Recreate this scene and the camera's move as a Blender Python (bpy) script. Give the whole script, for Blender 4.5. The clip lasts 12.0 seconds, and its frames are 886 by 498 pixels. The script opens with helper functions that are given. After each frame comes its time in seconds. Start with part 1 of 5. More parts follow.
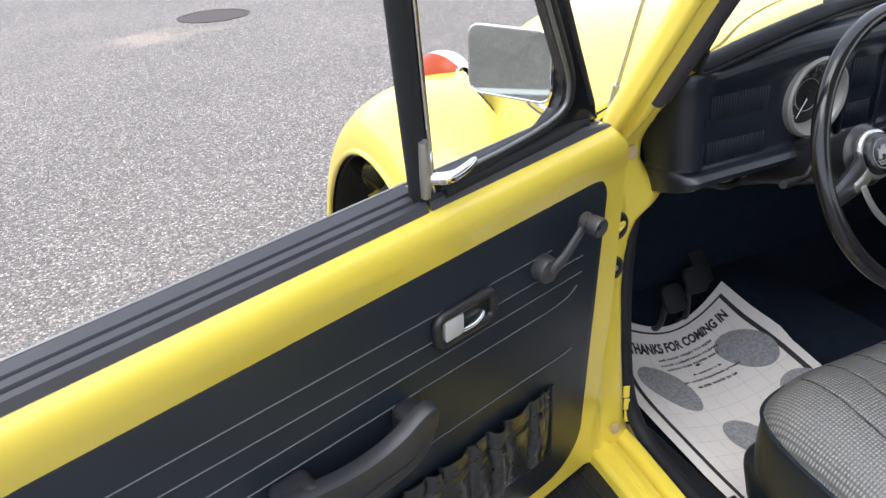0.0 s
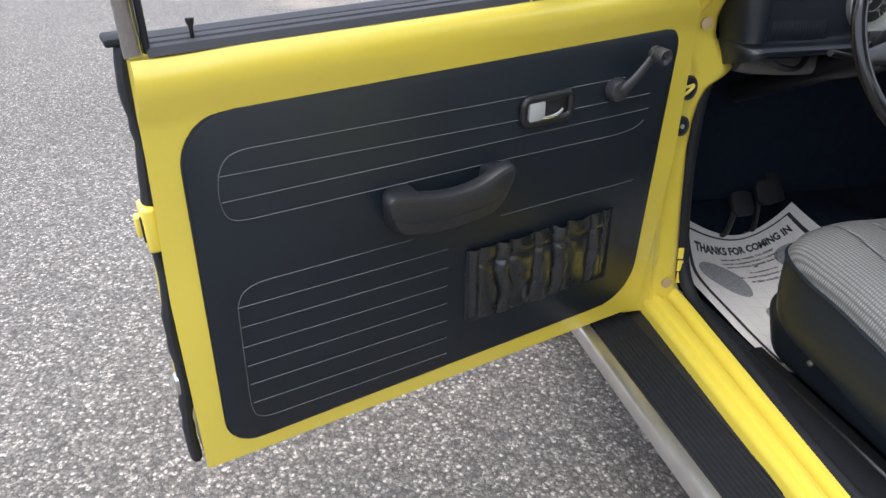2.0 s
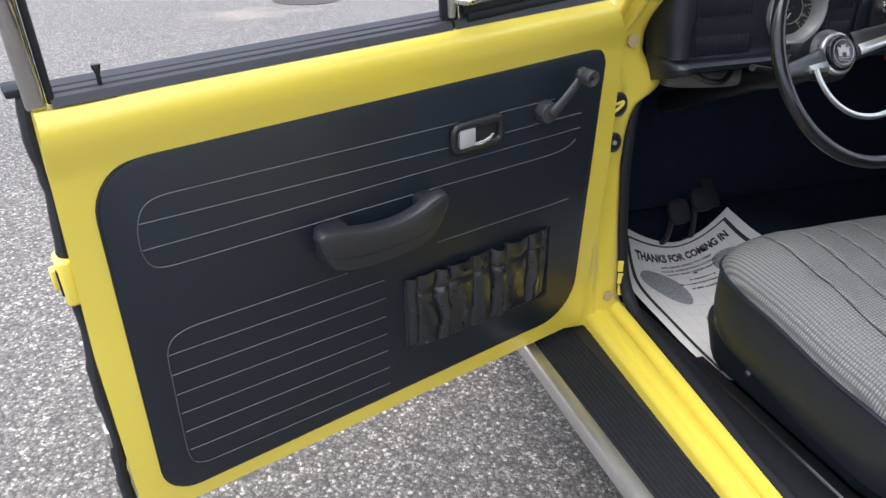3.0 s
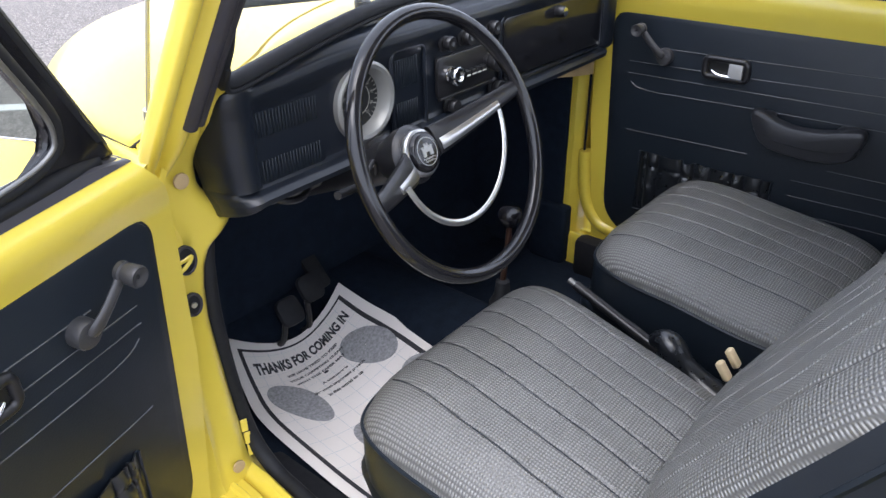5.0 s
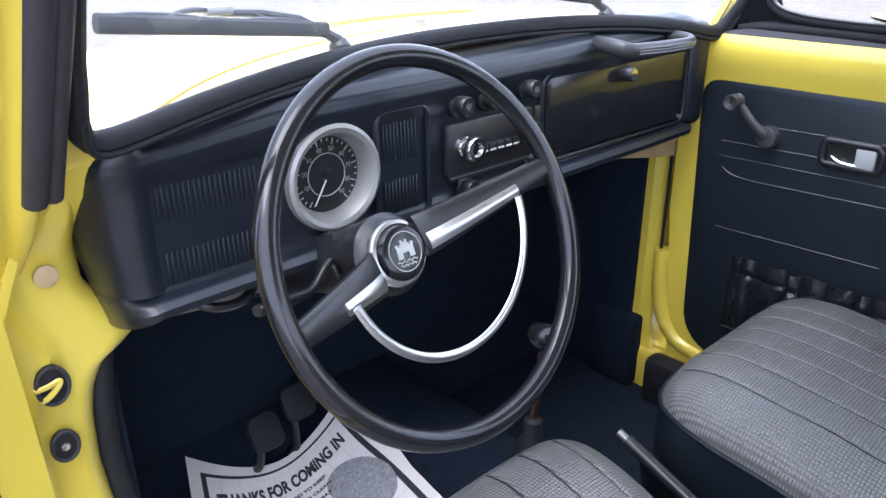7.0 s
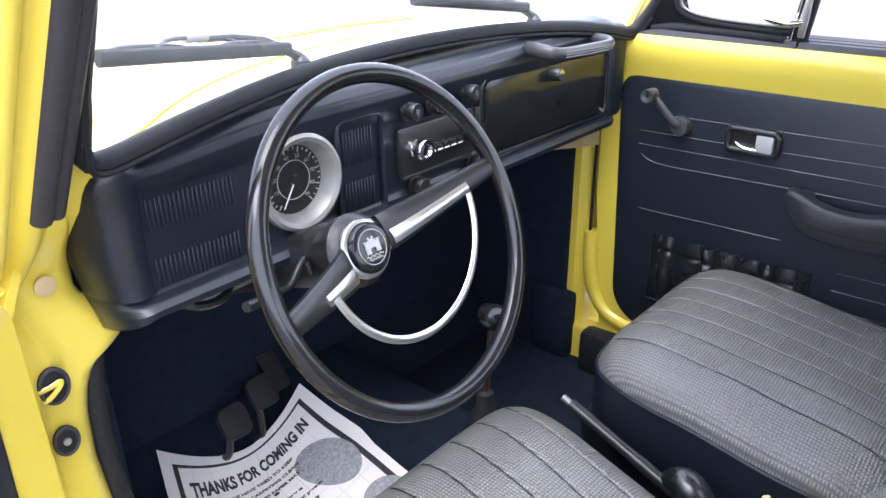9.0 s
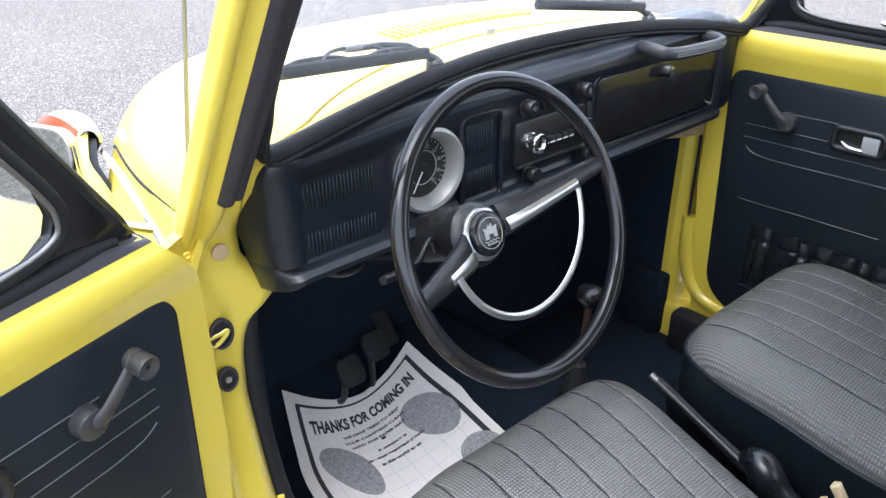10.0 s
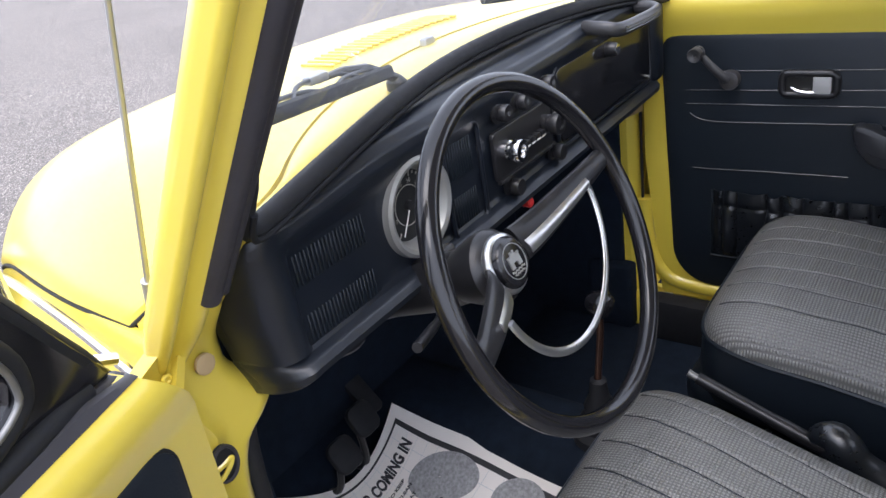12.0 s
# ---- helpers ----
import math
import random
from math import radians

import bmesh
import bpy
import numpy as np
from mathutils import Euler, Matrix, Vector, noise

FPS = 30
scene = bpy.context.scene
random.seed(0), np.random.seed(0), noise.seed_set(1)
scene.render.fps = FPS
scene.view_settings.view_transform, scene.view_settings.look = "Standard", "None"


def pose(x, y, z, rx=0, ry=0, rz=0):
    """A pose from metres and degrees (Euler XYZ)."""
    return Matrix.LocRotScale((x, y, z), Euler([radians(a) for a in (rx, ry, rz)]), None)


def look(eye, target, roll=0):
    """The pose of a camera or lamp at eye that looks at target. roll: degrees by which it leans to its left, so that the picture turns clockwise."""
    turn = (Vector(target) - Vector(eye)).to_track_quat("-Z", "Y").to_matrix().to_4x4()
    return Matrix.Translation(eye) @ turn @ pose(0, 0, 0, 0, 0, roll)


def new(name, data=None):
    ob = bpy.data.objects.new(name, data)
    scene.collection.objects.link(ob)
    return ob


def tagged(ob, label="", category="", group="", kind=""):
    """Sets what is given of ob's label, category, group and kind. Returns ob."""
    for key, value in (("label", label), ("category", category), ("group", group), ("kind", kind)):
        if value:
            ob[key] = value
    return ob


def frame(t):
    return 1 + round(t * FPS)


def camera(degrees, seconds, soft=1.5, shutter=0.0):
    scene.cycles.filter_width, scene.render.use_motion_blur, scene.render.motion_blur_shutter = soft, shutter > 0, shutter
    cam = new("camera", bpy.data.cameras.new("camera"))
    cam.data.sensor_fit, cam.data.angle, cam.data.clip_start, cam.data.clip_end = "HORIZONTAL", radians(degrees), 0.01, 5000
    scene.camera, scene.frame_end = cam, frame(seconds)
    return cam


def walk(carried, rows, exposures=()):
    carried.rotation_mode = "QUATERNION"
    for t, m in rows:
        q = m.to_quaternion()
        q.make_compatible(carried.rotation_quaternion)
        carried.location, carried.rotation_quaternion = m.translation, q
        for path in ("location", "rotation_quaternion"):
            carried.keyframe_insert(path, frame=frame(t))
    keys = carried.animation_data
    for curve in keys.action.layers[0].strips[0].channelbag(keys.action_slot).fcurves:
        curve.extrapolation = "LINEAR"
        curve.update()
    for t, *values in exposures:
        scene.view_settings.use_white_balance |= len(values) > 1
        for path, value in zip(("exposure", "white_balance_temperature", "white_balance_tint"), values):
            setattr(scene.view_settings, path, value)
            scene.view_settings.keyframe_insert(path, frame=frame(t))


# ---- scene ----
cam = camera(61.1, 12.0)
METRES = 2.232
BASE = pose(-1.2635, -0.8512, 1.3173, -27.85, 3.117, -24.757)
ROWS = [
    (0.0, 0.0, 0.0, 0.0, 0.0, 0.0, -0.0),
    (0.5, 0.0219, -0.1035, -0.0263, 6.18, 1.99, -6.27),
    (1.0, 0.0201, -0.1554, -0.0724, 7.23, 2.24, -7.91),
    (1.5, 0.0244, -0.1441, -0.1222, 7.85, 1.12, -8.72),
    (2.0, 0.0327, -0.1237, -0.1525, 8.32, 0.4, -8.64),
    (2.5, 0.0315, -0.1213, -0.148, 7.89, 0.37, -8.11),
    (4.5, 0.0897, -0.0349, -0.021, -16.36, 1.16, 6.49),
    (5.0, 0.0786, 0.0187, 0.0169, -24.16, -2.5, 9.53),
    (5.5, 0.1037, 0.0738, 0.0374, -28.81, -4.34, 10.41),
    (6.0, 0.1514, 0.1135, 0.0346, -23.63, -2.36, 7.87),
    (6.5, 0.179, 0.1332, 0.0365, -17.79, 2.11, 5.38),
    (7.0, 0.1947, 0.1398, 0.0359, -16.97, 4.07, 5.81),
    (9.0, 0.164, 0.102, 0.0391, -22.33, 2.29, 8.82),
    (9.5, 0.1424, 0.0901, 0.0548, -17.26, 1.86, 6.59),
    (10.0, 0.134, 0.0545, 0.056, -15.52, -0.16, 5.25),
    (10.5, 0.1253, 0.0162, 0.0411, -14.69, -1.66, 4.79),
    (11.0, 0.1286, 0.0308, 0.0334, -13.51, -1.65, 5.17),
    (11.5, 0.116, 0.087, 0.0533, -19.77, 1.75, 13.11),
    (12.0, 0.0921, 0.1465, 0.0782, -24.68, 0.19, 18.75),
]
EXPOSURES = [(0.0, 1.5, 6500, 12), (0.5, 1.3, 6500, 11), (1.0, 1.3, 6500, 11), (2.5, 1.4, 6400, 11), (4.5, 1.65, 6250, 13), (5.0, 1.75, 6300, 15), (5.5, 1.85, 6050, 14), (6.5, 2.15, 6000, 15), (7.0, 2.25, 5900, 17), (9.0, 2.55, 6200, 16), (9.5, 2.35, 6150, 12), (10.0, 2.0, 6150, 12), (10.5, 1.85, 6150, 15), (11.5, 1.75, 6100, 14), (12.0, 1.6, 6400, 16)]
walk(cam, [(t, BASE @ pose(METRES * x, METRES * y, METRES * z, 90 + pitch, roll, yaw)) for t, x, y, z, yaw, pitch, roll in ROWS], EXPOSURES)

# ---- light: bright overcast sky ----
world = bpy.data.worlds.new("sky")
scene.world = world
world.use_nodes = True
wn = world.node_tree.nodes
sky = wn.new("ShaderNodeTexSky")
sky.sky_type, sky.sun_disc = "NISHITA", False
sky.sun_elevation, sky.sun_rotation = radians(66), radians(-115)
sky.air_density, sky.dust_density, sky.ozone_density = 1.0, 4.0, 1.0
soft_sky = wn.new("ShaderNodeHueSaturation")
soft_sky.inputs["Saturation"].default_value = 0.5
world.node_tree.links.new(sky.outputs[0], soft_sky.inputs["Color"])
cloud = wn.new("ShaderNodeMix")
cloud.data_type = "RGBA"
cloud.inputs[0].default_value = 0.75
cloud.inputs[7].default_value = (5.3, 5.95, 7.0, 1)
world.node_tree.links.new(soft_sky.outputs[0], cloud.inputs[6])
world.node_tree.links.new(cloud.outputs[2], wn["Background"].inputs[0])
wn["Background"].inputs[1].default_value = 0.143
sun_data = bpy.data.lights.new("sun", "SUN")
sun_data.energy, sun_data.angle, sun_data.color = 0.75, radians(45), (1.0, 0.985, 0.965)
sun = new("sun", sun_data)
sun.matrix_world = look((-2.0, -0.93, 5), (0, 0, 0))


# ---- materials ----
def material(name, color, rough=0.5, metal=0.0, coat=0.0, vary=0.12, scale=8.0, bump=0.0, bump_scale=200.0, ior=1.5, spec=0.5):
    """Principled material with broad colour variation and fine bump, in object metres."""
    m = bpy.data.materials.new(name)
    m.use_nodes = True
    n, l = m.node_tree.nodes, m.node_tree.links
    b = n["Principled BSDF"]
    b.inputs["Roughness"].default_value, b.inputs["Metallic"].default_value = rough, metal
    b.inputs["Coat Weight"].default_value, b.inputs["IOR"].default_value = coat, ior
    b.inputs["Coat Roughness"].default_value, b.inputs["Coat IOR"].default_value = 0.05, 1.7
    b.inputs["Specular IOR Level"].default_value = spec
    co = n.new("ShaderNodeTexCoord")
    t = n.new("ShaderNodeTexNoise")
    t.inputs["Scale"].default_value, t.inputs["Detail"].default_value = scale, 5
    l.new(co.outputs["Object"], t.inputs["Vector"])
    mix = n.new("ShaderNodeMix")
    mix.data_type = "RGBA"
    mix.inputs[6].default_value = (*[c * (1 - vary) for c in color], 1)
    mix.inputs[7].default_value = (*[min(1, c * (1 + vary)) for c in color], 1)
    l.new(t.outputs["Fac"], mix.inputs[0])
    l.new(mix.outputs[2], b.inputs["Base Color"])
    r = n.new("ShaderNodeMapRange")
    r.inputs["To Min"].default_value, r.inputs["To Max"].default_value = max(0.02, rough * 0.8), min(1, rough * 1.2)
    t2 = n.new("ShaderNodeTexNoise")
    t2.inputs["Scale"].default_value, t2.inputs["Detail"].default_value = scale * 5, 4
    l.new(co.outputs["Object"], t2.inputs["Vector"])
    l.new(t2.outputs["Fac"], r.inputs["Value"])
    l.new(r.outputs[0], b.inputs["Roughness"])
    if bump:
        t3 = n.new("ShaderNodeTexNoise")
        t3.inputs["Scale"].default_value, t3.inputs["Detail"].default_value = bump_scale, 3
        l.new(co.outputs["Object"], t3.inputs["Vector"])
        bp = n.new("ShaderNodeBump")
        bp.inputs["Strength"].default_value, bp.inputs["Distance"].default_value = bump, 0.002
        l.new(t3.outputs["Fac"], bp.inputs["Height"])
        l.new(bp.outputs[0], b.inputs["Normal"])
    return m


def weave_material(name, color, period):
    """Embossed basket-weave vinyl; shade in its hollows is also put into the base colour."""
    m = material(name, color, 0.36, vary=0.14, scale=5, spec=0.6)
    n, l = m.node_tree.nodes, m.node_tree.links
    co = n.new("ShaderNodeTexCoord")
    waves = []
    for axis in ("X", "Y"):
        w = n.new("ShaderNodeTexWave")
        w.bands_direction = axis
        w.inputs["Scale"].default_value = 0.314 / period
        l.new(co.outputs["Object"], w.inputs["Vector"])
        waves.append(w)
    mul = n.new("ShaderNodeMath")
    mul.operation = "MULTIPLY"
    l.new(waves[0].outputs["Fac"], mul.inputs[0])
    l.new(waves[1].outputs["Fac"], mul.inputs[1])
    # painted shade: base colour darkens between the raised cells
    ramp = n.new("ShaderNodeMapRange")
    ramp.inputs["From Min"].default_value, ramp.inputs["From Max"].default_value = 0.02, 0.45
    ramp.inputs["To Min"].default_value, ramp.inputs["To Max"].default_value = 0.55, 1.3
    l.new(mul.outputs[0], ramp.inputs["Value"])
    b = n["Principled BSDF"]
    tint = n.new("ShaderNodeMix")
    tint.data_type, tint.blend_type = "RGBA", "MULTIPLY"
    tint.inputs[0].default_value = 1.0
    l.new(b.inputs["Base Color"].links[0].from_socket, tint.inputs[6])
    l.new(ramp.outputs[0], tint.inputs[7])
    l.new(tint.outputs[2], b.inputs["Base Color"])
    bp = n.new("ShaderNodeBump")
    bp.inputs["Strength"].default_value, bp.inputs["Distance"].default_value = 0.7, 0.002
    l.new(mul.outputs[0], bp.inputs["Height"])
    l.new(bp.outputs[0], b.inputs["Normal"])
    return m


def asphalt_material():
    m = material("asphalt", (0.2, 0.19, 0.185), 0.85, vary=0.2, scale=0.8)
    n, l = m.node_tree.nodes, m.node_tree.links
    b = n["Principled BSDF"]
    co = n.new("ShaderNodeTexCoord")
    v = n.new("ShaderNodeTexVoronoi")
    v.inputs["Scale"].default_value = 100
    l.new(co.outputs["Object"], v.inputs["Vector"])
    v2 = n.new("ShaderNodeTexVoronoi")
    v2.inputs["Scale"].default_value = 240
    l.new(co.outputs["Object"], v2.inputs["Vector"])
    sep = n.new("ShaderNodeSeparateColor")
    l.new(v.outputs["Color"], sep.inputs[0])
    ramp = n.new("ShaderNodeValToRGB")
    e = ramp.color_ramp.elements
    e[0].position, e[0].color = 0.0, (0.128, 0.114, 0.103, 1)
    e[1].position, e[1].color = 1.0, (0.56, 0.50, 0.44, 1)
    mid = e.new(0.55)
    mid.color = (0.19, 0.167, 0.15, 1)
    hi = e.new(0.85)
    hi.color = (0.27, 0.235, 0.206, 1)
    sep2 = n.new("ShaderNodeSeparateColor")
    l.new(v2.outputs["Color"], sep2.inputs[0])
    both = n.new("ShaderNodeMix")
    both.inputs[0].default_value = 0.42
    l.new(sep.outputs[0], both.inputs[2])
    l.new(sep2.outputs[0], both.inputs[3])
    stretch = n.new("ShaderNodeMapRange")
    stretch.inputs["From Min"].default_value, stretch.inputs["From Max"].default_value = 0.2, 0.84
    l.new(both.outputs[0], stretch.inputs["Value"])
    l.new(stretch.outputs[0], ramp.inputs[0])
    edge = n.new("ShaderNodeMapRange")
    edge.inputs["From Min"].default_value, edge.inputs["From Max"].default_value = 0.25, 0.75
    edge.inputs["To Min"].default_value, edge.inputs["To Max"].default_value = 1.08, 0.5
    l.new(v.outputs["Distance"], edge.inputs["Value"])
    mul = n.new("ShaderNodeMix")
    mul.data_type, mul.blend_type = "RGBA", "MULTIPLY"
    mul.inputs[0].default_value = 1.0
    l.new(ramp.outputs[0], mul.inputs[6])
    l.new(edge.outputs[0], mul.inputs[7])
    broad = n.new("ShaderNodeTexNoise")
    broad.inputs["Scale"].default_value, broad.inputs["Detail"].default_value = 0.5, 6
    l.new(co.outputs["Object"], broad.inputs["Vector"])
    br = n.new("ShaderNodeMapRange")
    br.inputs["To Min"].default_value, br.inputs["To Max"].default_value = 0.85, 1.4
    l.new(broad.outputs["Fac"], br.inputs["Value"])
    mul2 = n.new("ShaderNodeMix")
    mul2.data_type, mul2.blend_type = "RGBA", "MULTIPLY"
    mul2.inputs[0].default_value = 1.0
    l.new(mul.outputs[2], mul2.inputs[6])
    l.new(br.outputs[0], mul2.inputs[7])
    sand = n.new("ShaderNodeMix")
    sand.data_type = "RGBA"
    sand.inputs[7].default_value = (0.46, 0.37, 0.29, 1)
    place = n.new("ShaderNodeMapping")
    place.inputs["Location"].default_value, place.inputs["Scale"].default_value = (0.9 * 1.5, -6.45 * 2.4, 0), (1.5, 2.4, 1)
    l.new(co.outputs["Object"], place.inputs["Vector"])
    far = n.new("ShaderNodeVectorMath")
    far.operation = "LENGTH"
    l.new(place.outputs[0], far.inputs[0])
    ragged = n.new("ShaderNodeTexNoise")
    ragged.inputs["Scale"].default_value, ragged.inputs["Detail"].default_value = 3.0, 6
    l.new(co.outputs["Object"], ragged.inputs["Vector"])
    spread = n.new("ShaderNodeMath")
    spread.operation = "MULTIPLY_ADD"
    spread.inputs[1].default_value = 1.6
    l.new(ragged.outputs["Fac"], spread.inputs[0])
    l.new(far.outputs["Value"], spread.inputs[2])
    mask = n.new("ShaderNodeMapRange")
    mask.inputs["From Min"].default_value, mask.inputs["From Max"].default_value = 1.05, 1.75
    mask.inputs["To Min"].default_value, mask.inputs["To Max"].default_value = 0.4, 0.0
    l.new(spread.outputs[0], mask.inputs["Value"])
    l.new(mask.outputs[0], sand.inputs[0])
    l.new(mul2.outputs[2], sand.inputs[6])
    l.new(sand.outputs[2], b.inputs["Base Color"])
    add = n.new("ShaderNodeMath")
    l.new(v.outputs["Distance"], add.inputs[0])
    l.new(v2.outputs["Distance"], add.inputs[1])
    bp = n.new("ShaderNodeBump")
    bp.invert = True
    bp.inputs["Strength"].default_value, bp.inputs["Distance"].default_value = 0.8, 0.004
    l.new(add.outputs[0], bp.inputs["Height"])
    l.new(bp.outputs[0], b.inputs["Normal"])
    return m


def glass_material(name, tint=(1, 1, 1), haze=0.0):
    m = bpy.data.materials.new(name)
    m.use_nodes = True
    n, l = m.node_tree.nodes, m.node_tree.links
    n.remove(n["Principled BSDF"])
    tr, gl, mx, lw, pw, ad = (n.new("ShaderNode" + k) for k in ("BsdfTransparent", "BsdfGlossy", "MixShader", "LayerWeight", "Math", "Math"))
    tr.inputs[0].default_value = (*tint, 1)
    gl.inputs["Roughness"].default_value = 0.02
    lw.inputs[0].default_value = 0.5
    pw.operation, ad.operation = "POWER", "MULTIPLY_ADD"
    pw.inputs[1].default_value, ad.inputs[1].default_value, ad.inputs[2].default_value = 5.0, 0.6, 0.03
    l.new(lw.outputs["Facing"], pw.inputs[0])
    l.new(pw.outputs[0], ad.inputs[0])
    l.new(ad.outputs[0], mx.inputs[0])
    l.new(tr.outputs[0], mx.inputs[1])
    l.new(gl.outputs[0], mx.inputs[2])
    l.new(mx.outputs[0], n["Material Output"].inputs[0])
    # whitish translucent film imitates the haze of reflections on the pane
    if haze:
        film, veil = n.new("ShaderNodeBsdfTranslucent"), n.new("ShaderNodeMixShader")
        film.inputs[0].default_value = (0.85, 0.87, 0.88, 1)
        veil.inputs[0].default_value = haze
        l.new(mx.outputs[0], veil.inputs[1])
        l.new(film.outputs[0], veil.inputs[2])
        l.new(veil.outputs[0], n["Material Output"].inputs[0])
    return m


SEALGREY = material("weathered_rubber", (0.035, 0.033, 0.04), 0.55, spec=0.4, vary=0.3, scale=14, bump=0.1)
YELLOW = material("yellow_paint", (0.73, 0.575, 0.07), 0.38, coat=0.7, vary=0.05, scale=3, bump=0.02, bump_scale=60)
YELLOW.node_tree.nodes["Principled BSDF"].inputs["Coat Roughness"].default_value = 0.2
VINYL = material("black_vinyl", (0.0105, 0.015, 0.0215), 0.40, spec=0.38, vary=0.25, scale=6, bump=0.12, bump_scale=350)
PAD = material("dash_padding", (0.0075, 0.0105, 0.0165), 0.31, spec=0.5, vary=0.2, scale=6, bump=0.1, bump_scale=420)
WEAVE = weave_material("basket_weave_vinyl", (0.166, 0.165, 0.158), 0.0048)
PLASTIC = material("black_plastic", (0.014, 0.014, 0.016), 0.32, vary=0.2, scale=10)
GLOSS = material("gloss_black_plastic", (0.01, 0.01, 0.012), 0.14, vary=0.2, scale=10)
RUBBER = material("black_rubber", (0.013, 0.014, 0.017), 0.65, spec=0.3, vary=0.3, scale=14, bump=0.1)
# paler than the card vinyl: on embossed lines the colour carries the thin highlight
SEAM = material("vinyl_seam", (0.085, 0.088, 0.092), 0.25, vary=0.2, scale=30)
CARPET = material("dark_carpet", (0.010, 0.0155, 0.026), 0.95, spec=0.1, vary=0.4, scale=40, bump=0.5, bump_scale=600)
POLISHED = material("polished_steel", (0.5, 0.5, 0.5), 0.07, 1.0, vary=0.08, scale=12)
CHROME = material("chrome", (0.75, 0.75, 0.76), 0.09, 1.0, vary=0.05, scale=20)
SATIN = material("satin_metal", (0.5, 0.5, 0.48), 0.45, 1.0, vary=0.1, scale=30)
WORN = material("worn_aluminium", (0.66, 0.64, 0.62), 0.36, 0.9, vary=0.2, scale=20)
PAPER = material("paper", (0.82, 0.775, 0.735), 0.8, vary=0.06, scale=6, bump=0.2, bump_scale=25)
INK = material("black_ink", (0.03, 0.03, 0.035), 0.7, vary=0.3, scale=60)
CREAM = material("cream_plastic", (0.7, 0.55, 0.33), 0.4, vary=0.1, scale=40)
ORANGE = material("amber_lens", (0.33, 0.042, 0.003), 0.3, spec=0.3, vary=0.2, scale=60)
RED = material("red_plastic", (0.5, 0.02, 0.02), 0.3)
DIAL = material("dial_face", (0.012, 0.013, 0.014), 0.35, vary=0.2, scale=30)
WHITE = material("white_print", (0.7, 0.7, 0.66), 0.5, vary=0.05)
CREAM_PRINT = material("dial_print", (0.36, 0.35, 0.31), 0.5, vary=0.1)
TAN = material("weathered_primer", (0.45, 0.33, 0.18), 0.6, vary=0.35, scale=25)
WAIST = material("faded_grey_rubber", (0.034, 0.033, 0.039), 0.45, spec=0.45, vary=0.25, scale=18, bump=0.1)
ARM = material("armrest_plastic", (0.02, 0.021, 0.025), 0.40, vary=0.2, scale=12, bump=0.05)
SILVER = material("silver_paint", (0.36, 0.36, 0.355), 0.4, vary=0.1, scale=40)
DUCT = material("grey_duct", (0.13, 0.125, 0.12), 0.6, vary=0.3, scale=20)
TRIM = material("dull_trim", (0.22, 0.22, 0.215), 0.45, 0.8, vary=0.2, scale=30)
CRANK = material("grey_crank_plastic", (0.040, 0.040, 0.043), 0.36, vary=0.3, scale=45, bump=0.15, bump_scale=200)
POCKET = material("glossy_black_vinyl", (0.009, 0.011, 0.014), 0.29, spec=0.75, vary=0.3, scale=20, bump=0.1, bump_scale=150)
ALLOY = material("bright_aluminium", (0.72, 0.72, 0.71), 0.3, 1.0, vary=0.06, scale=30)
GLASS = glass_material("window_glass")
# windscreen glass with the reflection haze mixed in as a pale film
HAZY_GLASS = glass_material("hazy_windscreen_glass", haze=0.025)
MIRROR = material("mirror_glass", (0.46, 0.50, 0.47), 0.02, 1.0, vary=0.01)
ASPHALT = asphalt_material()
IRON = material("cast_iron", (0.055, 0.04, 0.034), 0.8, 0.0, vary=0.3, scale=12, bump=0.4, bump_scale=60)
TYRE = material("tyre_rubber", (0.012, 0.012, 0.013), 0.8, vary=0.3, scale=20)


# ---- mesh helpers ----
def part(name, bm, mat, parent=None, label="", smooth=True):
    """Links a bmesh as one mesh object under a thing or a part; creases over 38 degrees stay sharp."""
    bmesh.ops.recalc_face_normals(bm, faces=bm.faces)
    if smooth:
        for f in bm.faces:
            f.smooth = True
        for e in bm.edges:
            if len(e.link_faces) == 2 and e.calc_face_angle(0) > radians(38):
                e.smooth = False
    me = bpy.data.meshes.new(name)
    bm.to_mesh(me)
    bm.free()
    for m in mat if isinstance(mat, (list, tuple)) else [mat]:
        me.materials.append(m)
    ob = new(name, me)
    if parent:
        ob.parent = parent
    if label:
        ob["label"] = label
    return ob


def thing(name, label, category, group="", kind=""):
    return tagged(new(name), label, category, group, kind)


def box(bm, lo, hi, bevel=0.0, seg=2, m=None):
    """An axis-aligned bevelled box, optionally laid by the matrix m."""
    c = [(a + b) / 2 for a, b in zip(lo, hi)]
    d = [abs(b - a) for a, b in zip(lo, hi)]
    made = bmesh.ops.create_cube(bm, size=1, matrix=Matrix.Translation(c) @ Matrix.Diagonal((*d, 1)))["verts"]
    if bevel:
        edges = list({e for v in made for e in v.link_edges})
        res = bmesh.ops.bevel(bm, geom=edges, offset=bevel, segments=seg, profile=0.5, affect="EDGES", clamp_overlap=True)
        made = list({v for v in res["verts"]} | {v for v in made if v.is_valid})
    if m:
        whole = set()
        todo = [v for v in made if v.is_valid]
        while todo:
            v = todo.pop()
            if v not in whole:
                whole.add(v)
                todo += [e.other_vert(v) for e in v.link_edges]
        bmesh.ops.transform(bm, matrix=m, verts=list(whole))
    return bm


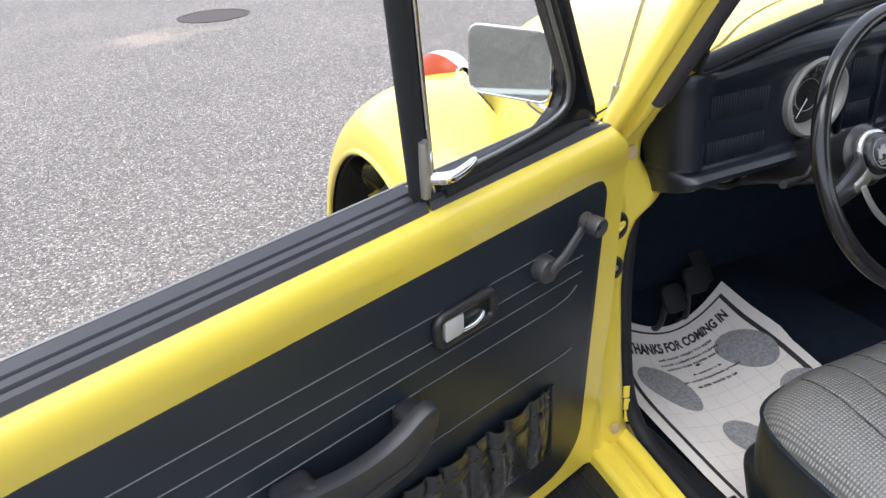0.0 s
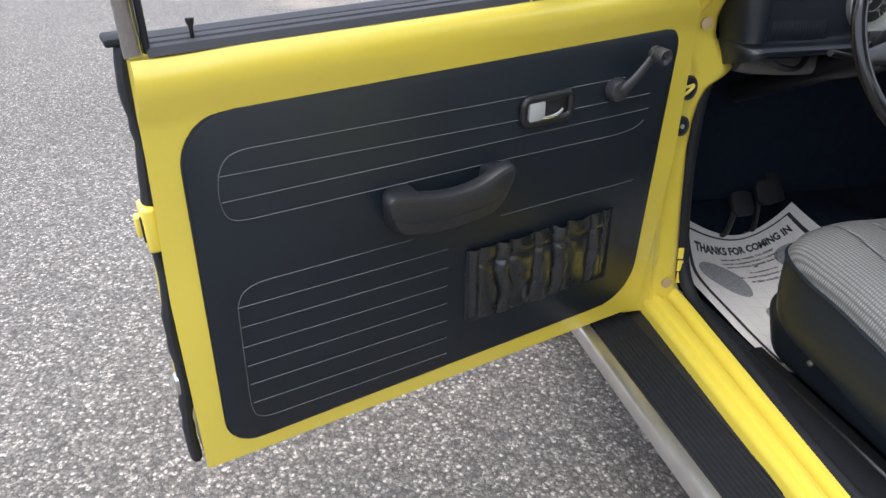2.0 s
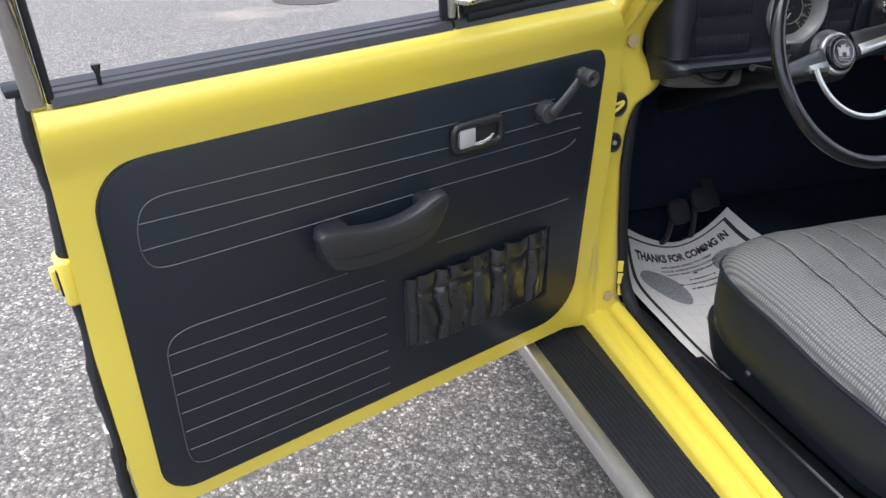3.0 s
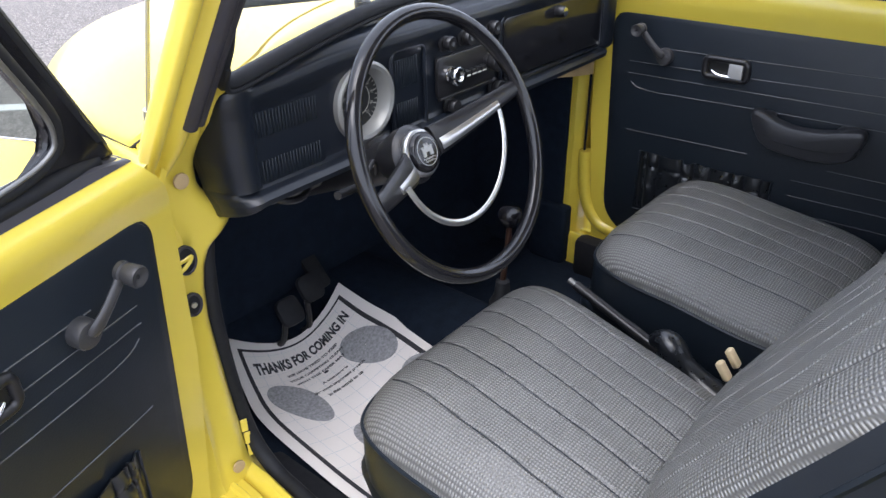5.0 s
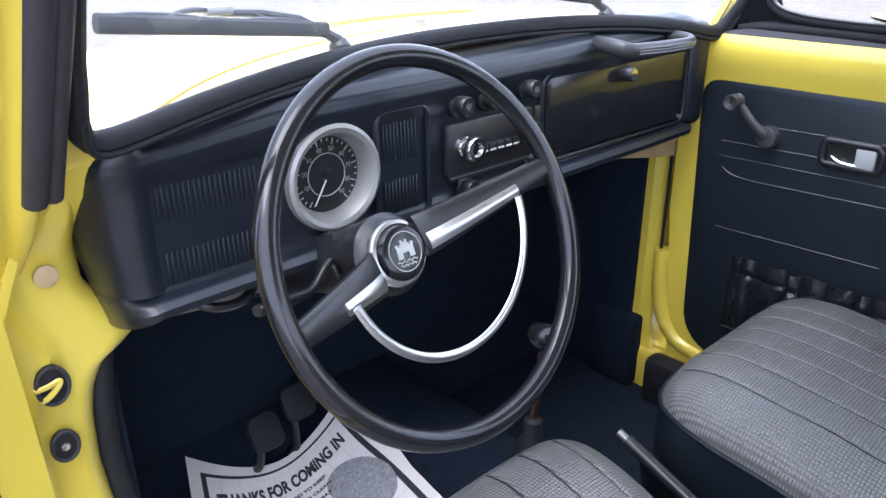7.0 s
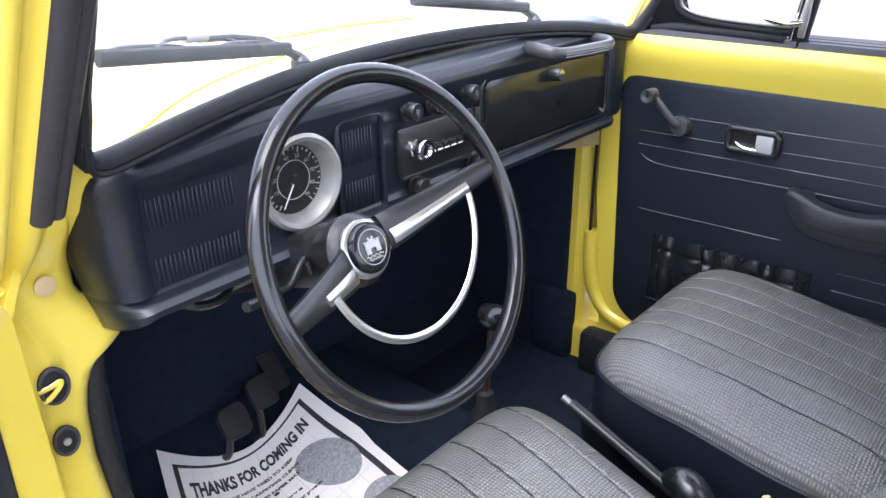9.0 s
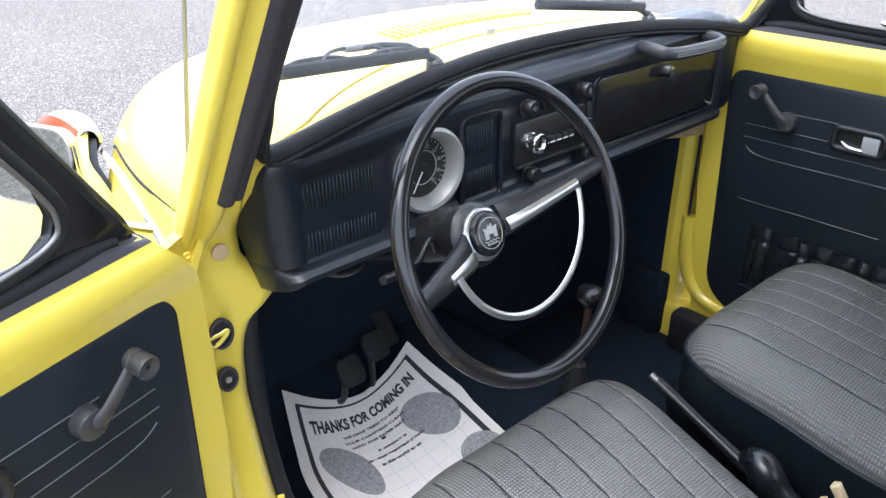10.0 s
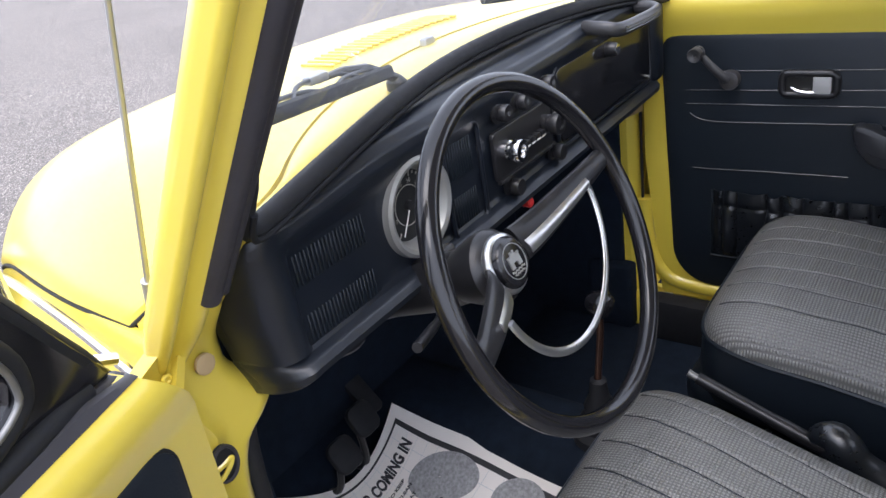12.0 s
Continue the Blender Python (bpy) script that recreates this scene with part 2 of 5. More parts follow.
def grid(fn, nu, nv, close_u=False, close_v=False, bm=None):
    """A sheet of (nu x nv) points from fn(u, v), u and v from 0 to 1."""
    bm = bm or bmesh.new()
    pts = [[bm.verts.new(fn(i / (nu if close_u else nu - 1), j / (nv if close_v else nv - 1))) for j in range(nv)] for i in range(nu)]
    for i in range(nu if close_u else nu - 1):
        for j in range(nv if close_v else nv - 1):
            a, b = (i + 1) % nu, (j + 1) % nv
            bm.faces.new((pts[i][j], pts[a][j], pts[a][b], pts[i][b]))
    return bm


def slab(fn, nu, nv, off):
    """A sheet from fn(u, v) with a second one laid off by a vector, closed round its edge."""
    off = Vector(off)
    bm = bmesh.new()
    a = [[bm.verts.new(fn(i / (nu - 1), j / (nv - 1))) for j in range(nv)] for i in range(nu)]
    b = [[bm.verts.new(v.co + off) for v in row] for row in a]
    for i in range(nu - 1):
        for j in range(nv - 1):
            bm.faces.new((a[i][j], a[i + 1][j], a[i + 1][j + 1], a[i][j + 1]))
            bm.faces.new((b[i][j], b[i][j + 1], b[i + 1][j + 1], b[i + 1][j]))
    ring = [(i, 0) for i in range(nu)] + [(nu - 1, j) for j in range(1, nv)] + [(i, nv - 1) for i in range(nu - 2, -1, -1)] + [(0, j) for j in range(nv - 2, 0, -1)]
    for (i, j), (k, m) in zip(ring, ring[1:] + ring[:1]):
        bm.faces.new((a[i][j], b[i][j], b[k][m], a[k][m]))
    return bm


def thick(bm, depth):
    """Gives an open sheet a thickness."""
    bmesh.ops.recalc_face_normals(bm, faces=bm.faces)
    bmesh.ops.solidify(bm, geom=bm.faces[:], thickness=depth)
    return bm


def tube(path, radius, sides=12, closed=False, flat=1.0, up=(0, 0, 1), bm=None):
    """A round (or flattened) bar along a path; radius may be a list."""
    bm = bm or bmesh.new()
    path = [Vector(p) for p in path]
    n = len(path)
    radii = radius if isinstance(radius, (list, tuple)) else [radius] * n
    rings = []
    side = None
    for i, p in enumerate(path):
        a, b = (path[i - 1] if i or closed else p), (path[(i + 1) % n] if i < n - 1 or closed else p)
        d = (b - a).normalized()
        if side is None:
            ref = Vector(up)
            if abs(ref.normalized().dot(d)) > 0.95:
                ref = Vector((1, 0, 0))
            side = d.cross(ref).normalized()
        else:
            side = (side - d * side.dot(d)).normalized()
        top = side.cross(d)
        rings.append([bm.verts.new(p + radii[i] * (math.cos(t) * side + flat * math.sin(t) * top)) for t in [2 * math.pi * k / sides for k in range(sides)]])
    for i in range(n if closed else n - 1):
        r, q = rings[i], rings[(i + 1) % n]
        for k in range(sides):
            bm.faces.new((r[k], r[(k + 1) % sides], q[(k + 1) % sides], q[k]))
    if not closed:
        bm.faces.new(rings[0])
        bm.faces.new(rings[-1])
    return bm


def lathe(profile, m, sides=32, bm=None):
    """Turns (radius, height) points round the z axis of the matrix m."""
    bm = bm or bmesh.new()
    rings = []
    for r, h in profile:
        if r < 1e-6:
            rings.append([bm.verts.new(m @ Vector((0, 0, h)))])
        else:
            rings.append([bm.verts.new(m @ Vector((r * math.cos(t), r * math.sin(t), h))) for t in [2 * math.pi * k / sides for k in range(sides)]])
    for a, b in zip(rings, rings[1:]):
        for k in range(sides):
            j = (k + 1) % sides
            if len(a) > 1 and len(b) > 1:
                bm.faces.new((a[k], a[j], b[j], b[k]))
            elif len(a) > 1:
                bm.faces.new((a[k], a[j], b[0]))
            elif len(b) > 1:
                bm.faces.new((a[0], b[j], b[k]))
    return bm


def frame_of(origin, x, y, z):
    """A matrix from an origin and three axes."""
    return Matrix([[x[i], y[i], z[i], origin[i]] for i in range(3)] + [[0, 0, 0, 1]])


def facing(origin, normal, up=(0, 0, 1)):
    """A matrix whose z axis is the normal and whose y axis points up."""
    z = Vector(normal).normalized()
    x = Vector(up).cross(z).normalized()
    return frame_of(origin, x, z.cross(x), z)


def spline(points, n):
    """n points along a smooth curve through the given ones."""
    pts = [Vector(p) for p in points]
    out = []
    for k in range(n):
        s = k / (n - 1) * (len(pts) - 1)
        i = min(int(s), len(pts) - 2)
        f = s - i
        a, b, c, d = pts[max(i - 1, 0)], pts[i], pts[i + 1], pts[min(i + 2, len(pts) - 1)]
        out.append(0.5 * ((2 * b) + (c - a) * f + (2 * a - 5 * b + 4 * c - d) * f * f + (3 * b - a - 3 * c + d) * f**3))
    return out


def round_rect(w, h, r, n=6):
    """Points round a rectangle with rounded corners, centred on the origin."""
    out = []
    for cx, cy, a0 in ((w / 2 - r, h / 2 - r, 0), (-w / 2 + r, h / 2 - r, 90), (-w / 2 + r, -h / 2 + r, 180), (w / 2 - r, -h / 2 + r, 270)):
        out += [(cx + r * math.cos(radians(a0 + 90 * k / n)), cy + r * math.sin(radians(a0 + 90 * k / n))) for k in range(n + 1)]
    return out


def plate(outline, depth, m, bevel=0.0, bm=None):
    """A plate of that outline, depth thick along the z axis of m, with a bevelled front rim."""
    bm = bm or bmesh.new()
    c = Vector((sum(p[0] for p in outline) / len(outline), sum(p[1] for p in outline) / len(outline)))
    rows = [(1, 0), (1, depth - bevel), (1 - 0, depth)] if not bevel else [(0, 0), (0, depth - bevel), (bevel * 0.35, depth - bevel * 0.3), (bevel, depth)]
    rings = []
    n = len(outline)
    for inset, h in rows:
        ring = []
        for i, p in enumerate(outline):
            v = Vector(p)
            if bevel:
                t = (Vector(outline[(i + 1) % n]) - Vector(outline[i - 1])).normalized()
                v = v + Vector((-t.y, t.x)) * inset
            ring.append(bm.verts.new(m @ Vector((v.x, v.y, h))))
        rings.append(ring)
    for a, b in zip(rings, rings[1:]):
        for k in range(n):
            j = (k + 1) % n
            bm.faces.new((a[k], a[j], b[j], b[k]))
    bm.faces.new(rings[-1])
    bm.faces.new(rings[0])
    return bm


# ---- ground ----
bm = bmesh.new()
bmesh.ops.create_grid(bm, x_segments=2, y_segments=2, size=400)
tagged(part("ground", bm, ASPHALT), "worn grey asphalt parking lot with exposed stones", "ground", kind="structure")
line = thing("parking_line", "faded white painted parking line on asphalt", "road marking", kind="structure")
part("paint", box(bmesh.new(), (-4.75, -1.2, -0.002), (-4.62, 2.6, 0.004), 0.001, 1), material("faded_white_paint", (0.62, 0.61, 0.58), 0.75, vary=0.25, scale=9, bump=0.4, bump_scale=90), line)
cover = thing("manhole_cover", "round rusty cast iron manhole cover set in asphalt", "manhole cover")
cover.location = (-0.18, 7.15, 0)
part("rim", lathe([(0.36, 0.001), (0.36, 0.006), (0.315, 0.007), (0.315, 0.001)], Matrix(), 48), IRON, cover)
part("lid", lathe([(0.31, 0.001), (0.31, 0.005), (0, 0.005)], Matrix(), 48), IRON, cover)

# ---- car ----
car = thing("car", "bright yellow vintage compact car with its driver door open", "car")

# hood: rear edge to nose as y, centre height, half width, side drop
HOOD = [(0.085, 1.085, 0.605, 0.14), (0.28, 1.088, 0.585, 0.145), (0.48, 1.058, 0.542, 0.14), (0.68, 0.985, 0.485, 0.14), (0.86, 0.87, 0.40, 0.14), (0.99, 0.73, 0.335, 0.13), (1.06, 0.57, 0.27, 0.09)]


def hood_at(v):
    """y, centre height, half width and side drop at a share v of the hood's length."""
    s = v * (len(HOOD) - 1)
    i = min(int(s), len(HOOD) - 2)
    f = s - i
    a, b, c, d = (HOOD[max(0, min(len(HOOD) - 1, k))] for k in (i - 1, i, i + 1, i + 2))
    return [0.5 * (2 * q + (r - p) * f + (2 * p - 5 * q + 4 * r - w) * f * f + (3 * q - p - 3 * r + w) * f**3) for p, q, r, w in zip(a, b, c, d)]


def hood_z(v, s):
    y, z, half, drop = hood_at(v)
    return z - drop * (0.2 * abs(s) ** 2 + 0.8 * abs(s) ** 8)


def hood_point(u, v):
    y, z, half, drop = hood_at(v)
    s = 2 * u - 1
    corner = 0.21 * max(0, (abs(s) - 0.74) / 0.26) ** 2 * max(0, 1 - v * 3.2)
    bow = (0.02 - 0.22 * s * s) * max(0, 1 - v * 3.2)
    return Vector((s * half * (1 - 0.012 * max(0, 1 - v * 9)), y + corner + bow, hood_z(v, s)))


hood = part("hood", slab(hood_point, 65, 57, (0, 0, -0.012)), YELLOW, car)
for k in range(20):
    u = 0.37 + 0.26 * k / 19
    p, q = hood_point(u, 0.075), hood_point(u, 0.125)
    n = Vector((0, 0, 1))
    bm = bmesh.new()
    box(bm, (-0.0032, 0, 0.0005), (0.0032, (q - p).length, 0.005), 0.0015, 1, facing(p, n, (0, 1, 0)))
    part("louvre", bm, YELLOW, hood)
part("washer_nozzle", box(bmesh.new(), (-0.036, 0.086, 1.078), (-0.012, 0.102, 1.096), 0.004, 2), SATIN, car)


def screen_base(x):
    """The lower edge of the glass."""
    f = min(1, abs(x) / 0.5)
    return Vector((x, 0.005 - 0.03 * (1 - math.cos(math.pi * f)), 1.094 - 0.04 * (abs(x) / 0.5) ** 3))


def cowl_point(u, v):
    """The strip between the hood's rear edge and the windscreen."""
    p = hood_point(u, 0) + Vector((0, -0.003 - 0.014 * max(0, (abs(2 * u - 1) - 0.6) / 0.4) ** 2, -0.0015))
    q = screen_base((2 * u - 1) * 0.56) + Vector((0, 0.012, -0.012))
    return p.lerp(q, v) + Vector((0, 0, 0.006 * math.sin(math.pi * v)))


edge = [hood_point(k / 80, 0) for k in range(81)]
side_l, side_r = [hood_point(0, k / 40) for k in range(41)], [hood_point(1, k / 40) for k in range(41)]
part("hood_seal", tube([p + Vector((0, 0, -0.0105)) for p in side_l[::-1] + edge[1:] + side_r[1:]], 0.003, 8), RUBBER, car, "black rubber seal under the hood edge")
part("cowl_panel", slab(cowl_point, 65, 7, (0, 0, -0.01)), YELLOW, car)


def side_point(side):
    def fn(u, v):
        y, z, half, drop = hood_at(u)
        y -= 0.09 * (1 - u) ** 3
        top = Vector((side * (half + 0.007), y, z - drop - 0.009))
        low = Vector((side * (0.67 - 0.30 * u**1.5), y, 0.33))
        p = top.lerp(low, v)
        p.x += side * 0.045 * math.sin(math.pi * min(1, v * 1.5)) * (1 - 0.6 * u)
        return p
    return fn


for side in (-1, 1):
    part("cowl_side", slab(side_point(side), 33, 17, (-side * 0.01, 0, 0)), YELLOW, car)
    strip = spline([(side * 0.640, 0.03, 0.920), (side * 0.620, 0.16, 0.927), (side * 0.598, 0.30, 0.926), (side * 0.576, 0.42, 0.915), (side * 0.555, 0.52, 0.892)], 24)
    part("side_moulding", tube(strip, 0.006, 8), CHROME, car, "thin chrome side moulding")

    def fender_point(u, v, side=side):
        """u runs from the running board over the wheel to the nose, v from the body to the arch's lip."""
        a = radians(4 + 181 * u)
        stretch = 1 + 0.14 * max(0, -math.cos(a)) ** 2 + 0.02 * max(0, math.cos(a)) ** 2
        r = 0.395 + 0.135 * math.cos(v * math.pi / 2) ** 0.75
        inner = 0.46 + 0.12 * min(1, max(0, (0.65 - u) / 0.23))
        x = inner + (0.793 - inner) * math.sin(v * math.pi / 2) ** 0.8
        return Vector((side * x, 0.62 - r * stretch * math.cos(a), 0.31 + r * math.sin(a) * 1.08))
    fen = part("fender", thick(grid(fender_point, 57, 25), 0.008), YELLOW, car)
    liner = grid(lambda u, v: fender_point(0.01 + 0.98 * u, v) + Vector((-side * 0.014, 0.0, -0.012)), 41, 17)
    part("underseal", thick(liner, 0.003), RUBBER, fen, "black underseal inside the arch")
    part("lip", tube([fender_point(k / 40, 1.0) for k in range(41)], 0.007, 8), YELLOW, fen)
    hm = facing((side * 0.62, 1.06, 0.60), (side * 0.12, 0.9, 0.42))
    lamp = part("headlight", lathe([(0.098, -0.08), (0.102, 0.0), (0.098, 0.012), (0.088, 0.016)], hm, 32), CHROME, car)
    part("lens", lathe([(0.088, 0.012), (0.06, 0.026), (0, 0.032)], hm, 32), GLASS, lamp)
    wm = facing((side * 0.66, 0.62, 0.322), (side, 0, 0))
    wheel = part("wheel", lathe([(0.19, -0.075), (0.3, -0.078), (0.322, -0.05), (0.322, 0.05), (0.3, 0.078), (0.19, 0.075)], wm, 48), TYRE, car, "black tyre")
    part("rim", lathe([(0.19, 0.02), (0.18, 0.04), (0.1, 0.045), (0.08, 0.06), (0, 0.065)], wm, 32), SATIN, wheel)
    # turn signal on top of the fender
    sm = Matrix.Translation((side * 0.552, 0.768, 0.868)) @ pose(0, 0, 0, -8, 0, side * -10)

    def pod(u, v, sm=sm, grow=1.0, lo=-0.12, hi=1.12, u0=0.0, u1=1.0):
        u = u0 + (u1 - u0) * u
        t = math.sin(math.pi * min(1, 0.03 + 0.97 * u) ** 0.8) ** 0.6
        r = 0.055 * t * grow
        a = math.pi * (lo + (hi - lo) * v)
        return sm @ Vector((r * math.cos(a), -0.095 + 0.205 * u, r * math.sin(a) * 1.05 - 0.016))
    sig = part("turn_signal", thick(grid(pod, 24, 20), 0.002), CHROME, car, "chrome turn signal housing with amber lens")
    edges = dict(lo=0.64, hi=1.12) if side < 0 else dict(lo=-0.12, hi=0.36)
    part("lens", thick(grid(lambda u, v, e=edges: pod(u, v if side < 0 else 1 - v, grow=1.05, u0=0.01, u1=0.78 - 0.25 * (1 - v), **e), 16, 10), 0.003), ORANGE, sig, "amber lens")

# antenna on the driver's cowl side
ant = part("antenna", tube([(-0.5982, 0.0275, 1.0), (-0.6135, -0.26, 1.75)], [0.003, 0.0018], 8), SATIN, car, "thin metal antenna")
part("base", tube([(-0.5915, 0.047, 0.950), (-0.5945, 0.0385, 0.978), (-0.5985, 0.0265, 1.006)], [0.0085, 0.0065, 0.0055], 12), SATIN, ant, "metal antenna foot")

# outside mirror
mm = facing((-0.760, 0.056, 1.056), (-0.90, -0.43, 0.02))
ring = round_rect(0.138, 0.094, 0.018, 8)


def mirror_back(u, v):
    x, y = ring[int(round(u * len(ring))) % len(ring)]
    f = math.cos(v * math.pi / 2)
    return mm @ Vector((x * f, y * f, -0.034 * math.sin(v * math.pi / 2) ** 0.8))


mir = part("outside_mirror", grid(mirror_back, len(ring), 10, close_u=True), CHROME, car, "rounded chrome outside mirror")
part("mirror_rim", tube([mm @ Vector((x, y, 0)) for x, y in ring], 0.0028, 8, True), CHROME, mir)
part("mirror_glass", plate(round_rect(0.1355, 0.0915, 0.017), 0.002, mm @ Matrix.Translation((0, 0, 0.0005))), MIRROR, mir)
part("arm", tube(spline([(-0.742, 0.048, 1.03), (-0.735, 0.04, 1.0), (-0.70, 0.03, 0.975), (-0.655, 0.02, 0.955)], 10), 0.006, 8), CHROME, mir)

# floor, sill, running board
part("floor_pan", box(bmesh.new(), (-0.56, -1.7, 0.25), (0.58, 0.3, 0.27)), CARPET, car)
part("toe_board", box(bmesh.new(), (-0.54, 0.0, -0.01), (0.56, 0.34, 0.01), m=Matrix.Translation((0, 0.27, 0.262)) @ pose(0, 0, 0, 48)), CARPET, car)
part("firewall", box(bmesh.new(), (-0.54, 0.33, 0.4), (0.56, 0.35, 0.93)), CARPET, car)
part("under_dash", box(bmesh.new(), (-0.54, 0.02, 0.90), (0.56, 0.34, 0.92)), CARPET, car)
part("tunnel", box(bmesh.new(), (-0.095, -1.7, 0.24), (0.095, 0.5, 0.40), 0.05, 4), CARPET, car)
SILL = [(0.0, 0.22), (0.0, 0.312), (0.03, 0.322), (0.10, 0.327), (0.27, 0.327), (0.31, 0.333), (0.40, 0.334), (0.44, 0.328), (0.60, 0.327), (0.635, 0.310), (0.67, 0.326), (0.75, 0.336), (0.80, 0.340), (0.93, 0.341), (0.98, 0.337), (1.0, 0.328), (1.0, 0.26)]
for side, dz in ((-1, 0.0), (1, 0.018)):
    part("kick_panel", box(bmesh.new(), (side * 0.527, 0.045, 0.26), (side * 0.54, 0.45, 0.93 if side < 0 else 0.86), 0.004, 2), CARPET, car)
    def sill_point(u, v, side=side, dz=dz):
        """u along the car, v over the section from the running board up to the inner flange."""
        y = 0.03 - 1.53 * u
        back = min(0.62, max(0, -y)) if side < 0 else 0.0
        outer, inner = 0.622 + 0.066 * back, 0.535 + 0.105 * back
        w, z = SILL[min(len(SILL) - 1, int(round(v * (len(SILL) - 1))))]
        return Vector((side * (outer + (inner - outer) * w), y, z + dz * (z > 0.3)))
    part("sill", thick(grid(sill_point, 30, len(SILL)), 0.004), YELLOW, car)
    if side < 0:
        part("sill_seal", tube(spline([(-0.535, 0.045, 0.80), (-0.548, 0.040, 0.74), (-0.552, 0.038, 0.64), (-0.541, 0.038, 0.50), (-0.527, 0.030, 0.39), (-0.522, -0.02, 0.332), (-0.528, -0.10, 0.325), (-0.55, -0.30, 0.325), (-0.582, -0.62, 0.325), (-0.585, -1.5, 0.325)], 90), 0.014, 10), RUBBER, car, "black rubber door opening seal")
    part("sill_carpet", box(bmesh.new(), (side * (0.46 if side < 0 else 0.49), -1.5, 0.265), (side * (0.57 if side < 0 else 0.543), 0.05 if side < 0 else -0.02, 0.30 if side < 0 else 0.374), 0.015, 2), RUBBER, car)
    board = part("running_board", box(bmesh.new(), (side * 0.60, -1.5, 0.27), (side * 0.762, 0.2, 0.296), 0.008, 2), RUBBER, car, "ribbed black rubber running board")
    for k in range(11):
        x = 0.652 + 0.0098 * k
        part("rib", box(bmesh.new(), (side * x, -1.5, 0.294), (side * (x + 0.005), 0.2, 0.299), 0.0015, 1), RUBBER, board)
    part("edge_trim", box(bmesh.new(), (side * 0.752, -1.5, 0.262), (side * 0.780, 0.2, 0.300), 0.006, 3), WORN, board, "dull aluminium edge trim")

part("heater_outlet", box(bmesh.new(), (0.506, 0.02, 0.268), (0.549, 0.13, 0.440), 0.012, 3), CARPET, car, "black heater outlet cover")

# hinge posts: inner edge by height
EDGE = [(0.30, 0.49), (0.325, 0.525), (0.36, 0.541), (0.43, 0.546), (0.53, 0.556), (0.66, 0.566), (0.72, 0.563), (0.755, 0.556), (0.78, 0.543), (0.793, 0.526), (0.802, 0.505), (0.82, 0.495), (0.84, 0.515), (0.88, 0.545), (1.06, 0.545)]


def inner_edge(z):
    for (z0, x0), (z1, x1) in zip(EDGE, EDGE[1:]):
        if z <= z1:
            return x0 + (x1 - x0) * (z - z0) / (z1 - z0)
    return EDGE[-1][1]


